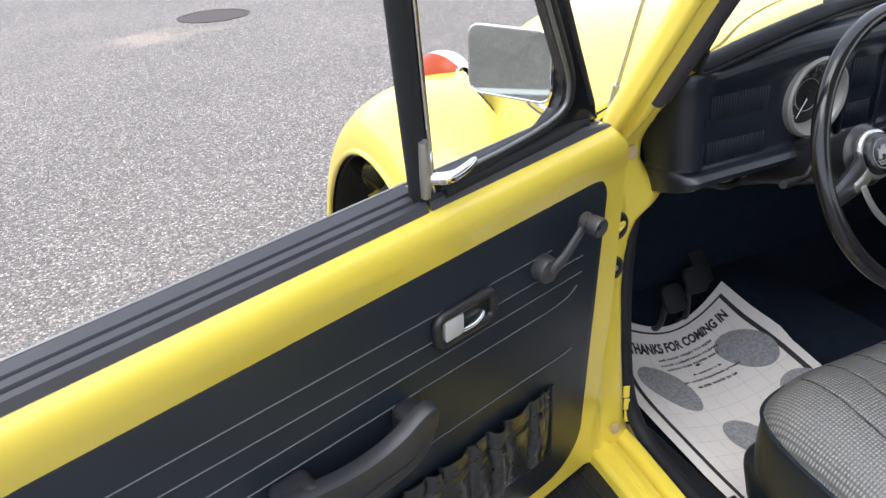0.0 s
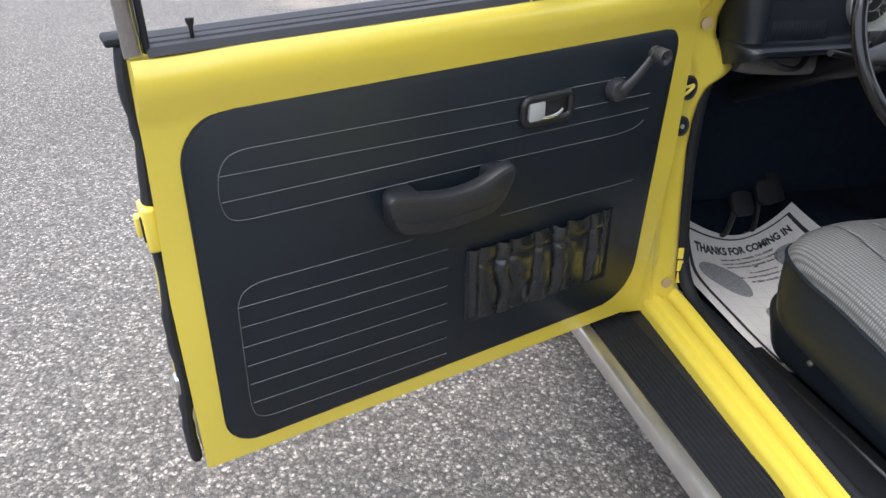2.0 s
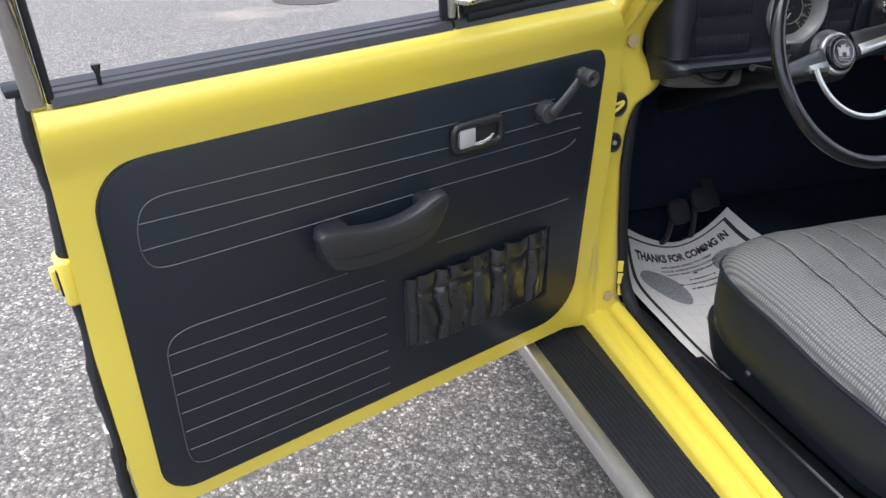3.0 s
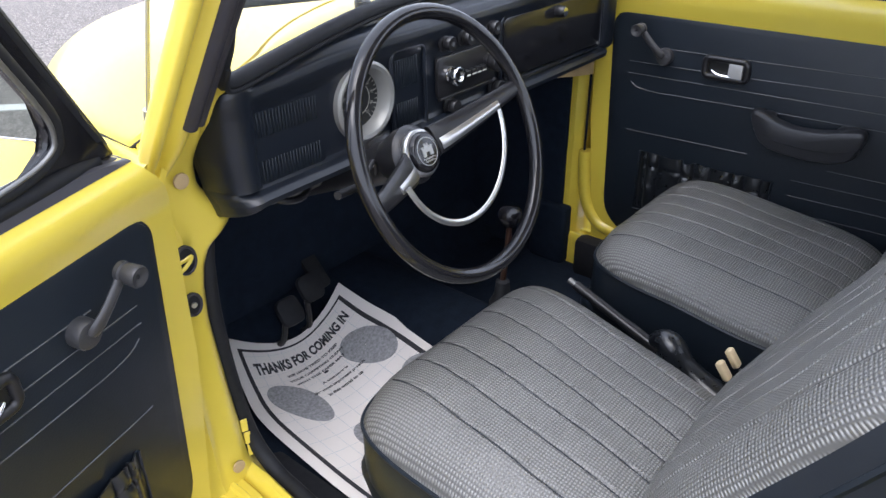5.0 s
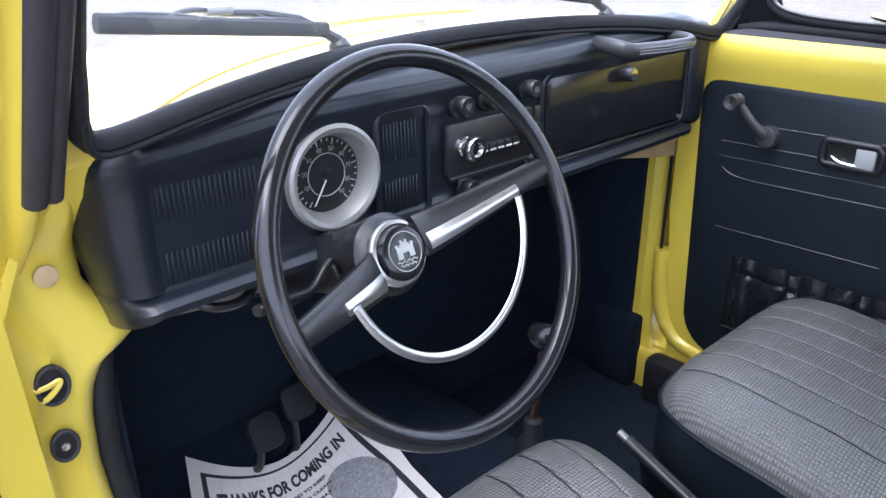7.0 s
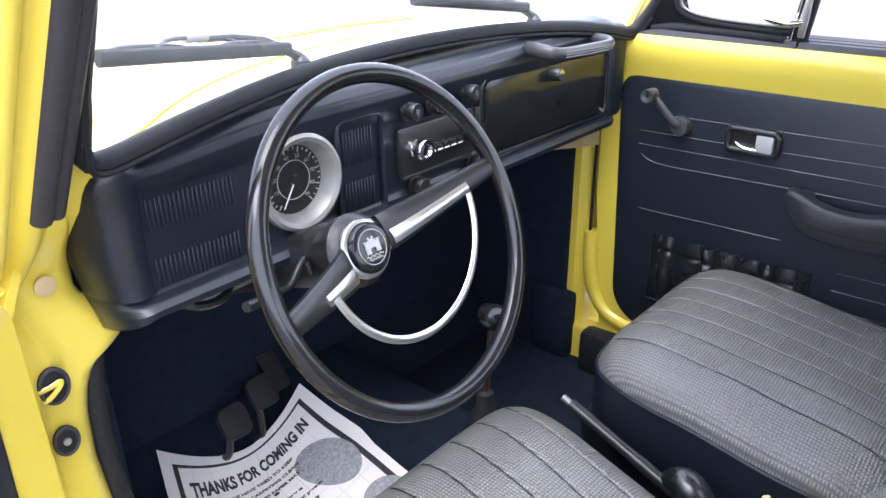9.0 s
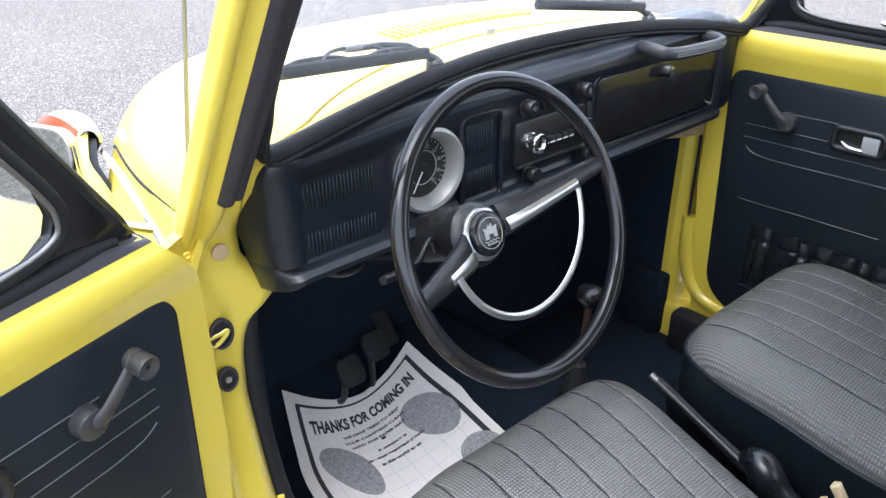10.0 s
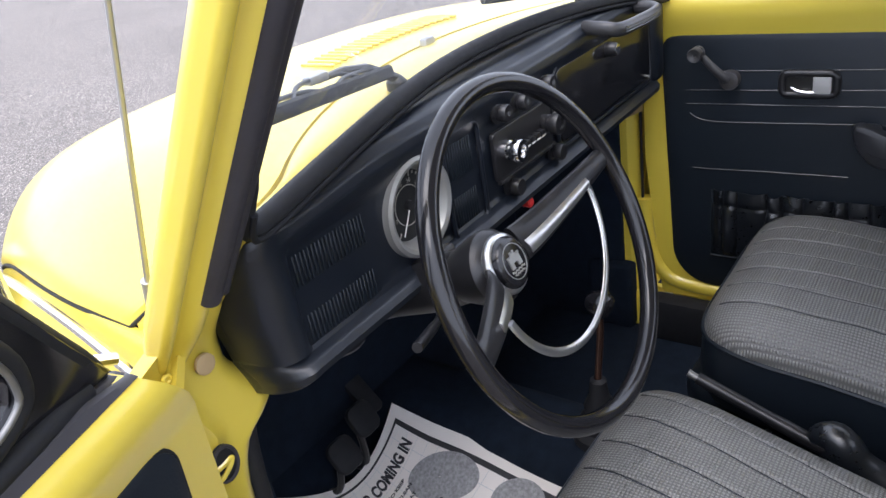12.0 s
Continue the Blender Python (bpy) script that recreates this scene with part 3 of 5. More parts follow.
for side, dz in ((-1, 0.0), (1, 0.055)):
    def post_point(u, v, side=side, dz=dz):
        z = 0.30 + 0.69 * u
        outer = 0.668 - 0.055 * min(1, max(0, (z - 0.915) / 0.05))
        inner = inner_edge(z) if side < 0 else 0.538
        x = outer + (inner - outer) * v
        y = 0.012 + 0.018 * max(0, (v - 0.8) / 0.2) ** 2 - 0.006 * math.exp(-(((v - 0.42) / 0.05) ** 2)) - 0.036 * min(1, max(0, (z - 0.905) / 0.085)) ** 2 * (3 - 2 * min(1, max(0, (z - 0.905) / 0.085)))
        return Vector((side * x, y, z + dz * (0.4 + 0.6 * u)))
    post = part("hinge_post", slab(post_point, 73, 25, (0, 0.02, 0)), YELLOW, car)
    for z, w, h in ((0.789, 0.0165, 0.023), (0.715, 0.014, 0.019)) if side < 0 else ():
        hm = facing((side * (0.601 if z > 0.75 else 0.603), 0.004, z + dz), (0, -1, 0))
        part("hinge_hole", plate([(w * math.cos(t), h * math.sin(t)) for t in [2 * math.pi * k / 24 for k in range(24)]], 0.005, hm, 0.0015), RUBBER, post, "dark oval opening in the hinge post")
        part("opening_rim", tube([hm @ Vector((w * 0.93 * math.cos(t), h * 0.93 * math.sin(t), 0.005)) for t in [2 * math.pi * k / 28 for k in range(28)]], 0.0022, 8, True), SEALGREY, post, "grey rubber rim")
        if z > 0.75:
            part("check_strap", tube([hm @ p for p in spline([(-0.017, 0.000, 0.005), (-0.004, 0.003, 0.008), (0.006, 0.006, 0.009), (0.004, 0.000, 0.009), (-0.006, -0.010, 0.007), (-0.014, -0.014, 0.005)], 24)], 0.0032, 8, flat=0.7, up=(0, 1, 0)), YELLOW, post, "bent yellow strap end")
        else:
            part("screw", lathe([(0.0045, 0), (0.0045, 0.0075), (0.003, 0.008), (0, 0.0065)], hm, 12), SATIN, post)
    for x, z in ((0.583, 0.905), (0.577, 0.367)) if side < 0 else ():
        part("plug", lathe([(0.0115, 0), (0.0115, 0.004), (0.008, 0.0052), (0, 0.0045)], facing((side * x, 0.006, z + dz), (0, -1, 0.0)), 20), TAN, post, "small tan rubber plug")
    if side < 0:
        part("hinge_screw", lathe([(0.0055, 0), (0.0055, 0.0025), (0.0035, 0.0035), (0.002, 0.002), (0, 0.002)], facing((-0.626, 0.0045, 0.916), (0, -1, 0)), 10), YELLOW, post, "painted hinge screw")
        part("hinge_seam", tube([(-0.612, 0.0035, 0.926), (-0.615, 0.0035, 0.905), (-0.621, 0.0045, 0.888)], 0.0011, 6), RUBBER, post, "thin dark seam")
        for z in (0.365, 0.394, 0.424):
            part("tab", box(bmesh.new(), (-0.003, -0.0128, 0), (0.009, 0.0128, 0.003), 0.001, 1, facing((side * (0.5385 + 0.1 * (z - 0.365)), 0.026, z), (side * 0.35, -1, 0.05))), YELLOW, post)
    else:
        part("post_seam", tube([(0.551, 0.003, 0.47), (0.551, 0.003, 0.90)], 0.0035, 6), RUBBER, post, "dark gap beside the door jamb")
        part("corner_flange", tube(spline([(0.553, 0.0, 0.60), (0.553, -0.006, 0.50), (0.555, -0.035, 0.425), (0.558, -0.10, 0.392), (0.559, -0.30, 0.385)], 24), 0.017, 10), YELLOW, post)

    # windscreen pillar: two flutes outside, rubber seal inside
    def pillar(z, dx, dy):
        return Vector((side * (0.606 - 0.03 * (z - 1) + dx - 0.05 * max(0, z - 1.3)), -0.038 - 0.68 * (z - 1) + dy - 0.5 * max(0, z - 1.35), z))
    prof = [(0.026, 0.02), (0.026, 0.0), (0.024, -0.009), (0.018, -0.013), (0.012, -0.011), (0.009, -0.005), (0.005, -0.005), (0.001, -0.011), (-0.005, -0.018), (-0.013, -0.020), (-0.020, -0.016), (-0.025, -0.004), (-0.045, 0.010), (-0.050, 0.03), (-0.03, 0.045), (0.0, 0.05)]

    def pil_point(u, v):
        s = v * len(prof)
        i, f = int(s) % len(prof), s - int(s)
        a, b, c, d = (prof[(i + k) % len(prof)] for k in (-1, 0, 1, 2))
        dx, dy = (0.5 * (2 * q + (r - p) * f + (2 * p - 5 * q + 4 * r - w) * f * f + (3 * q - p - 3 * r + w) * f**3) for p, q, r, w in zip(a, b, c, d))
        slim = min(1, 0.6 + 4 * u)
        return pillar(0.91 + 0.555 * u, dx * slim + 0.012 * (1 - slim), dy * slim)
    pil = part("windscreen_pillar", grid(pil_point, 25, len(prof) * 3, close_v=True), YELLOW, car)
    for dx, dy, r in ((-0.016, -0.016, 0.0115), (-0.032, -0.011, 0.0095)):
        part("door_seal", tube([pillar(0.999 + 0.47 * k / 16, dx, dy) for k in range(17)], r, 12), SEALGREY, pil, "black rubber door seal")


# yellow body corners below the windscreen
for side in (-1, 1):
    def corner_point(u, v, side=side):
        x = 0.60 - 0.13 * u
        top = 1.13 if x > 0.5465 else screen_base(x).z - 0.004
        z = 0.93 + (top - 0.93) * v
        return Vector((side * x, -0.028 - 0.45 * max(0, z - 0.99) + 0.8 * max(0, 0.99 - z), z))
    part("windscreen_corner", slab(corner_point, 27, 9, (0, 0.012, 0)), YELLOW, car)


# windscreen and its seal
def screen_point(u, v):
    b = screen_base((2 * u - 1) * 0.545)
    rise = (1.43 - b.z) * v
    return Vector((b.x * (1 + 0.02 * v), b.y - 0.68 * rise + 0.02 * v, b.z + rise))


pane = part("windscreen", thick(grid(screen_point, 25, 9), 0.005), HAZY_GLASS, car)
pane.visible_shadow = False
edge = [screen_point(0.0, 1 - k / 24) for k in range(24)] + [screen_point(k / 60, 0) for k in range(61)] + [screen_point(1.0, (k + 1) / 24) for k in range(24)]
for _ in range(4):
    edge = edge[:1] + [(p + q + r) / 3 for p, q, r in zip(edge, edge[1:], edge[2:])] + edge[-1:]
part("windscreen_seal", tube([p + Vector((0.006 * p.x / 0.545, -0.005, -0.010 * (p.z < 1.12))) for p in edge], 0.0105, 10, flat=1.1), RUBBER, car)
part("seal_lip", tube([p + Vector((0.004 * p.x / 0.545, -0.011, -0.021)) for p in edge if p.z < 1.1], 0.004, 8), RUBBER, car)

# wipers
for dx in (0.0, 0.50):
    base = screen_base(-0.23 + dx) + Vector((0, 0.012, 0.002))
    a, b = Vector((-0.258 + dx, 0.0, 1.112)), Vector((-0.53 + dx, 0.0, 1.148))
    for p in (a, b):
        g = screen_base(p.x)
        p.y = g.y - 0.68 * (p.z - g.z) + 0.016
    up = Vector((0, 0.022, 0.013))
    wip = part("wiper", tube([base + Vector((0, 0, 0.004)), a.lerp(b, 0.12) + up * 0.7, a.lerp(b, 0.30) + up, a.lerp(b, 0.50) + up * 0.9], [0.0065, 0.0055, 0.0045, 0.004], 8), PLASTIC, car, "black wiper arm")
    part("blade", tube([a, a.lerp(b, 0.5), b], 0.0048, 8, flat=1.7), RUBBER, wip)
    for f0, f1, hi in ((0.03, 0.45, 0.55), (0.55, 0.97, 0.55), (0.24, 0.76, 0.95)):
        p, q = a.lerp(b, f0), a.lerp(b, f1)
        part("bow", tube(spline([p + up * 0.2, p.lerp(q, 0.25) + up * hi, p.lerp(q, 0.75) + up * hi, q + up * 0.2], 12), 0.0026, 8), PLASTIC, wip)
    part("clip", box(bmesh.new(), (-0.014, -0.006, -0.004), (0.014, 0.006, 0.005), 0.002, 2, Matrix.Translation(a.lerp(b, 0.5) + up)), SATIN, wip)
    part("spindle", lathe([(0.013, 0), (0.013, 0.010), (0.007, 0.017), (0, 0.018)], Matrix.Translation(base - Vector((0, 0, 0.010))), 16), PLASTIC, wip)

# roof and rear shell
part("roof", box(bmesh.new(), (-0.52, -1.75, 1.45), (0.52, -0.36, 1.48), 0.012, 2), YELLOW, car)
part("headlining", box(bmesh.new(), (-0.51, -1.74, 1.435), (0.51, -0.38, 1.449)), PAPER, car, "pale headlining")
for side in (-1, 1):
    part("rear_quarter", box(bmesh.new(), (side * 0.575, -1.9, 0.3), (side * 0.65, -0.912 if side < 0 else -0.935, 1.02), 0.02, 3), YELLOW, car)
    part("door_pillar", box(bmesh.new(), (side * 0.55, -1.02, 1.0), (side * 0.61, -0.945, 1.46), 0.015, 2), YELLOW, car)
part("rear_bulkhead", box(bmesh.new(), (-0.6, -1.9, 0.26), (0.6, -1.85, 1.1)), CARPET, car)

for side in (-1, 1):
    wm = facing((side * 0.645, -1.79, 0.322), (side, 0, 0))
    wheel = part("wheel", lathe([(0.19, -0.075), (0.3, -0.078), (0.322, -0.05), (0.322, 0.05), (0.3, 0.078), (0.19, 0.075)], wm, 48), TYRE, car, "black tyre")
    part("rim", lathe([(0.19, 0.02), (0.18, 0.04), (0.1, 0.045), (0.08, 0.06), (0, 0.065)], wm, 32), SATIN, wheel)

    def rear_fender(u, v, side=side):
        a = radians(-8 + 190 * u)
        r = 0.385 + 0.13 * math.cos(v * math.pi / 2) ** 0.75
        x = 0.56 + 0.23 * math.sin(v * math.pi / 2) ** 0.8
        return Vector((side * x, -1.79 + r * 1.1 * math.cos(a), 0.31 + r * math.sin(a) * 1.08))
    part("rear_fender", thick(grid(rear_fender, 41, 17), 0.008), YELLOW, car)
    glass = part("rear_side_window", box(bmesh.new(), (side * 0.562, -1.60, 1.02), (side * 0.568, -1.02, 1.42)), GLASS, car)
    glass.visible_shadow = False
    part("rear_roof_post", box(bmesh.new(), (side * 0.545, -1.76, 1.0), (side * 0.585, -1.60, 1.46), 0.015, 2), YELLOW, car)


def tail_point(u, v):
    s, a = 2 * u - 1, v * math.pi / 2
    return Vector((s * (0.585 - 0.12 * v), -1.86 - 0.62 * math.sin(a) ** 1.1 * (1 - 0.12 * s * s), 1.06 - 0.66 * (1 - math.cos(a)) - 0.05 * s * s))


part("engine_lid", slab(tail_point, 25, 21, (0, 0.012, -0.004)), YELLOW, car)
glass = part("rear_window", box(bmesh.new(), (-0.50, -1.80, 1.09), (0.50, -1.794, 1.44)), GLASS, car)
glass.visible_shadow = False

# ---- dashboard ----
PROFILE = [(-0.01, 0.866), (-0.06, 0.858), (-0.067, 0.862), (-0.068, 0.870), (-0.060, 0.876), (-0.049, 0.880), (-0.045, 0.888), (-0.044, 0.93), (-0.044, 0.98), (-0.045, 0.998), (-0.050, 1.012), (-0.054, 1.028), (-0.052, 1.042), (-0.043, 1.054), (-0.028, 1.062), (-0.005, 1.066), (0.04, 1.064)]


def dash_point(u, v):
    s = v * (len(PROFILE) - 1)
    i = min(int(s), len(PROFILE) - 2)
    f = s - i
    y, z = (a + (b - a) * f for a, b in zip(PROFILE[i], PROFILE[i + 1]))
    k = 2 * u - 1
    turn = max(0, 1 - u / 0.09)
    bend = turn * math.pi / 2
    x = -0.50 - 0.050 * math.sin(bend) if turn else -0.50 + 1.025 * (u - 0.09) / 0.91
    y += 0.085 * (1 - math.cos(bend))
    z += 0.014 * (u - 0.5) + 0.006 * math.sin(u * 7 + 1) * max(0, (v - 0.7) / 0.3)
    z -= 0.03 * max(0, (-k - 0.4) / 0.6) ** 2 * max(0, (v - 0.5) / 0.5) + 0.016 * turn**2 * max(0, (v - 0.5) / 0.5)
    z -= 0.03 * turn * max(0, 1 - v / 0.35)
    drop = min(1, max(0, (-0.31 - x) / 0.17))
    z -= 0.017 * drop * drop * (3 - 2 * drop) * max(0, (v - 0.45) / 0.55)
    x += 0.025 * turn * max(0, (0.93 - z) / 0.12)
    edge = min(1, max(0, (-0.488 - x) / 0.012))
    y = y + (min(y, -0.056) - y) * edge * (3 - 2 * edge) * edge * (1 - turn) * (0.34 < v < 0.8)
    y += 0.05 * max(0, (k - 0.9) / 0.1) ** 2.5 * max(0, 1 - v * 1.2) - 0.03 * max(0, k - 0.2) ** 2 * max(0, (v - 0.65) / 0.35)
    z -= 0.03 * max(0, (k - 0.9) / 0.1) ** 2 * max(0, (v - 0.5) / 0.5)
    y = min(y, 0.04 - 0.03 * turn)
    return Vector((x, y, z))


bm = slab(dash_point, 140, 65, (0, 0.012, -0.003))
gone = [f for f in bm.faces if math.hypot(f.calc_center_median().x + 0.275, f.calc_center_median().z - 0.949) < 0.0585]
bmesh.ops.delete(bm, geom=gone, context="FACES")
dash = part("dashboard", bm, PAD, car, "black padded dashboard")
bm = box(bmesh.new(), (0.478, -0.06, 0.875), (0.538, 0.03, 1.062), 0.02, 4)
part("end_pad", bm, PAD, dash)


def on_dash(x, z, y=-0.047):
    """A matrix on the instrument face: x to the right, y up, z out to the cabin."""
    return facing((x, y, z + 0.014 * ((x + 0.55) / 1.075 - 0.5)), (0, -1, 0.02))


def knob(name, x, z, r, depth, mat, parent, mark=None, y=-0.047):
    m = on_dash(x, z, y)
    k = part(name, lathe([(r * 1.25, 0), (r * 1.25, 0.003), (r * 0.85, 0.005), (r * 0.85, depth * 0.4), (r, depth * 0.5), (r, depth * 0.92), (r * 0.9, depth), (r * 0.45, depth * 0.985), (0, depth * 0.98)], m, 24), mat, parent)
    if mark:
        part("symbol", lathe([(r * 0.4, depth), (r * 0.4, depth + 0.0006), (0, depth + 0.0006)], m, 6), mark, k)
    return k


# speedometer
sm = on_dash(-0.275, 0.953)
sd = sm @ Matrix.Translation((0, 0, -0.020))
spd = part("speedometer", lathe([(0.0455, -0.016), (0.048, -0.006), (0.0535, 0.006), (0.059, 0.0085), (0.0635, 0.006), (0.0645, -0.004)], sm, 64), material("silver_bezel", (0.33, 0.33, 0.315), 0.42, 0.6, vary=0.08), dash, "round speedometer with wide silver bezel")
part("dial", lathe([(0.047, 0.004), (0.0, 0.004)], sd, 48), DIAL, spd)
bm = bmesh.new()
for k in range(28):
    a = radians(232 - 284 * k / 27)
    r0, r1 = (0.0365, 0.0435) if k % 3 == 0 else (0.040, 0.0435)
    box(bm, (r0, -0.0007, 0.0046), (r1, 0.0007, 0.0054), m=sd @ Matrix.Rotation(a, 4, "Z"))
part("tick_marks", bm, CREAM_PRINT, spd)
part("ring", lathe([(0.0262, 0.0046), (0.0262, 0.0054), (0.0252, 0.0054), (0.0252, 0.0046)], sd, 48), CREAM_PRINT, spd)
part("hub", lathe([(0.007, 0.004), (0.006, 0.009), (0, 0.0095)], sd, 20), PLASTIC, spd)
part("needle", box(bmesh.new(), (-0.006, -0.0007, 0.0075), (0.040, 0.0007, 0.0085), m=sd @ Matrix.Rotation(radians(238), 4, "Z")), WHITE, spd)


def text_mesh(words, size, m, mat, parent, name, depth=0.0004, align="CENTER", bold=0.0):
    """Words in the built-in font as a mesh lying in the plane of m."""
    cu = bpy.data.curves.new(name, "FONT")
    cu.body, cu.size, cu.align_x, cu.align_y, cu.offset = words, size, align, "CENTER", bold * size
    ob = bpy.data.objects.new(name, cu)
    scene.collection.objects.link(ob)
    me = bpy.data.meshes.new_from_object(ob.evaluated_get(bpy.context.evaluated_depsgraph_get()))
    bpy.data.objects.remove(ob)
    bm = bmesh.new()
    bm.from_mesh(me)
    for v in bm.verts:
        v.co = m @ (v.co + Vector((0, 0, depth))) if isinstance(m, Matrix) else m(v.co)
    return part(name, bm, mat, parent, smooth=False)


for k in range(1, 10):
    a = radians(232 - 284 * (k * 3) / 27)
    p = sd @ Matrix.Translation((0.0312 * math.cos(a), 0.0312 * math.sin(a), 0.0048))
    text_mesh(str(10 * k), 0.0078, p, CREAM_PRINT, spd, "numeral")

# louvred speaker panels
for x0, x1, rows in ((-0.485, -0.372, ((0.954, 0.990), (0.886, 0.920))), (-0.203, -0.147, ((0.952, 1.0), (0.886, 0.928)))):
    cx, z0, z1 = (x0 + x1) / 2, rows[-1][0], rows[0][1]
    m = on_dash(cx, (z0 + z1) / 2, -0.0445)
    grille = part("speaker_panel", plate(round_rect(x1 - x0 + 0.014, z1 - z0 + 0.014, 0.008), 0.0012, m), PAD, dash, "black louvred panel")
    for a, b in rows:
        n = int((x1 - x0) / 0.0055)
        for k in range(n):
            x = x0 + (k + 0.5) * (x1 - x0) / n
            part("slat", box(bmesh.new(), (-0.0011, a - (z0 + z1) / 2, 0.0008), (0.0011, b - (z0 + z1) / 2, 0.0036), 0.0007, 1, m @ Matrix.Translation((x - cx, 0, 0))), VINYL, grille)
part("speaker_surround", tube([on_dash(-0.172, 0.944) @ Vector((x, y, 0.002)) for x, y in round_rect(0.082, 0.142, 0.014)], 0.0035, 8, True), PAD, dash)

# radio
rm = on_dash(-0.018, 0.945)
rad = part("radio", plate(round_rect(0.168, 0.072, 0.008), 0.006, rm, 0.002), PLASTIC, dash, "black car radio with chrome knob")
part("dial_window", box(bmesh.new(), (-0.032, 0.005, 0.0058), (0.046, 0.026, 0.0068)), DIAL, rad)
bm = bmesh.new()
for k in range(7):
    box(bm, (-0.027 + 0.010 * k, 0.014, 0.0068), (-0.0215 + 0.010 * k, 0.0175, 0.0072))
part("dial_print", bm, RED, rad, "dark red dial print")
for k in range(5):
    x = -0.030 + 0.0155 * k
    part("push_button", box(bmesh.new(), (x, -0.009, 0.005), (x + 0.013, 0.001, 0.016), 0.0015, 2, rm), PLASTIC, rad)
    part("button_edge", box(bmesh.new(), (x + 0.001, -0.0085, 0.0155), (x + 0.0115, -0.0062, 0.0166), 0, 1, rm), WHITE, rad)
for sx in (-0.056, 0.060):
    part("radio_knob", lathe([(0.014, 0.004), (0.014, 0.014), (0.0115, 0.016), (0.0115, 0.020), (0.0165, 0.022), (0.017, 0.032), (0.0155, 0.0345), (0.0095, 0.035), (0.009, 0.031), (0, 0.031)], rm @ Matrix.Translation((sx, 0.004, 0)), 32), CHROME if sx < 0 else PLASTIC, rad, "chrome radio knob" if sx < 0 else "black radio knob")
part("radio_ledge", box(bmesh.new(), (-0.082, -0.040, 0.002), (0.075, -0.034, 0.010), 0.002, 2, rm), PLASTIC, rad)
for kx, kz in ((-0.079, 1.005), (-0.026, 1.004), (0.052, 1.007), (-0.066, 0.891), (0.068, 0.893)):
    knob("switch_knob", kx, kz, 0.0125, 0.022, PLASTIC, dash, SEAM if kz > 1 else None)
part("red_switch", lathe([(0.008, 0), (0.008, 0.012), (0.006, 0.014), (0, 0.014)], on_dash(-0.035, 0.852, -0.05), 16), RED, dash)
part("ashtray", plate(round_rect(0.014, 0.048, 0.004), 0.006, on_dash(0.076, 0.955), 0.002), PLASTIC, dash)

# glovebox
gm = on_dash(0.282, 0.952)
glove = part("glovebox", plate(round_rect(0.375, 0.118, 0.016), 0.005, gm, 0.002), GLOSS, dash, "glossy black glovebox lid")
part("lock", lathe([(0.0125, 0.004), (0.0125, 0.010), (0.011, 0.022), (0.0095, 0.024), (0, 0.023)], gm @ Matrix.Translation((0.0, 0.043, 0)), 24), PLASTIC, glove, "black lock button")
part("keyhole", lathe([(0.009, 0.0235), (0.009, 0.0255), (0.006, 0.0262), (0, 0.0258)], gm @ Matrix.Translation((0.0, 0.043, 0)), 16), CHROME, glove)
part("lip_screw", lathe([(0.0035, 0), (0.003, 0.003), (0, 0.0035)], gm @ Matrix.Translation((0.178, -0.055, 0.003)), 10), SATIN, glove)
part("glovebox_surround", tube([gm @ Vector((x, y, 0.002)) for x, y in round_rect(0.388, 0.131, 0.02)], 0.004, 8, True), PAD, dash)
# passenger grab handle
grab = part("grab_handle", tube(spline([(0.212, -0.045, 1.052), (0.209, -0.085, 1.050), (0.226, -0.101, 1.045), (0.30, -0.105, 1.042), (0.375, -0.102, 1.040), (0.398, -0.088, 1.042), (0.400, -0.045, 1.046)], 28), 0.0095, 12, flat=1.25), CRANK, car, "black ribbed passenger grab handle")
for z in (-0.004, 0.0, 0.004):
    part("groove", tube([(0.228, -0.1115, 1.045 + z), (0.30, -0.1152, 1.042 + z), (0.372, -0.1125, 1.040 + z)], 0.0012, 6), SEAM, grab)
# primer-coloured bracket under the passenger end
part("dash_bracket", plate([(0.548, 0.800), (0.548, 0.880), (0.20, 0.868), (0.20, 0.856), (0.36, 0.832), (0.47, 0.812)], 0.012, frame_of((0, 0.008, 0), (1, 0, 0), (0, 0, 1), (0, -1, 0)), 0.002), TAN, car, "weathered yellow and tan metal bracket")
# vent hoses and brackets below the driver's end
part("under_dash_bracket", tube(spline([(-0.46, 0.0, 0.845), (-0.43, -0.02, 0.825), (-0.39, -0.02, 0.822), (-0.36, 0.0, 0.84)], 12), 0.006, 8), PLASTIC, car)
part("under_dash_duct", tube(spline([(-0.485, 0.04, 0.826), (-0.44, 0.04, 0.818), (-0.34, 0.04, 0.812), (-0.24, 0.05, 0.815)], 20), 0.019, 14), DUCT, car, "grey air duct under the dashboard")

# ---- steering wheel ----
WC, WT, WY = Vector((-0.2728, -0.2307, 0.9218)), radians(23.8), radians(1.7)
WM = facing(WC, (math.sin(WY) * math.cos(WT), -math.cos(WY) * math.cos(WT), math.sin(WT)))


def wp(x, y, d=0.0):
    return WM @ Vector((x, y, d))


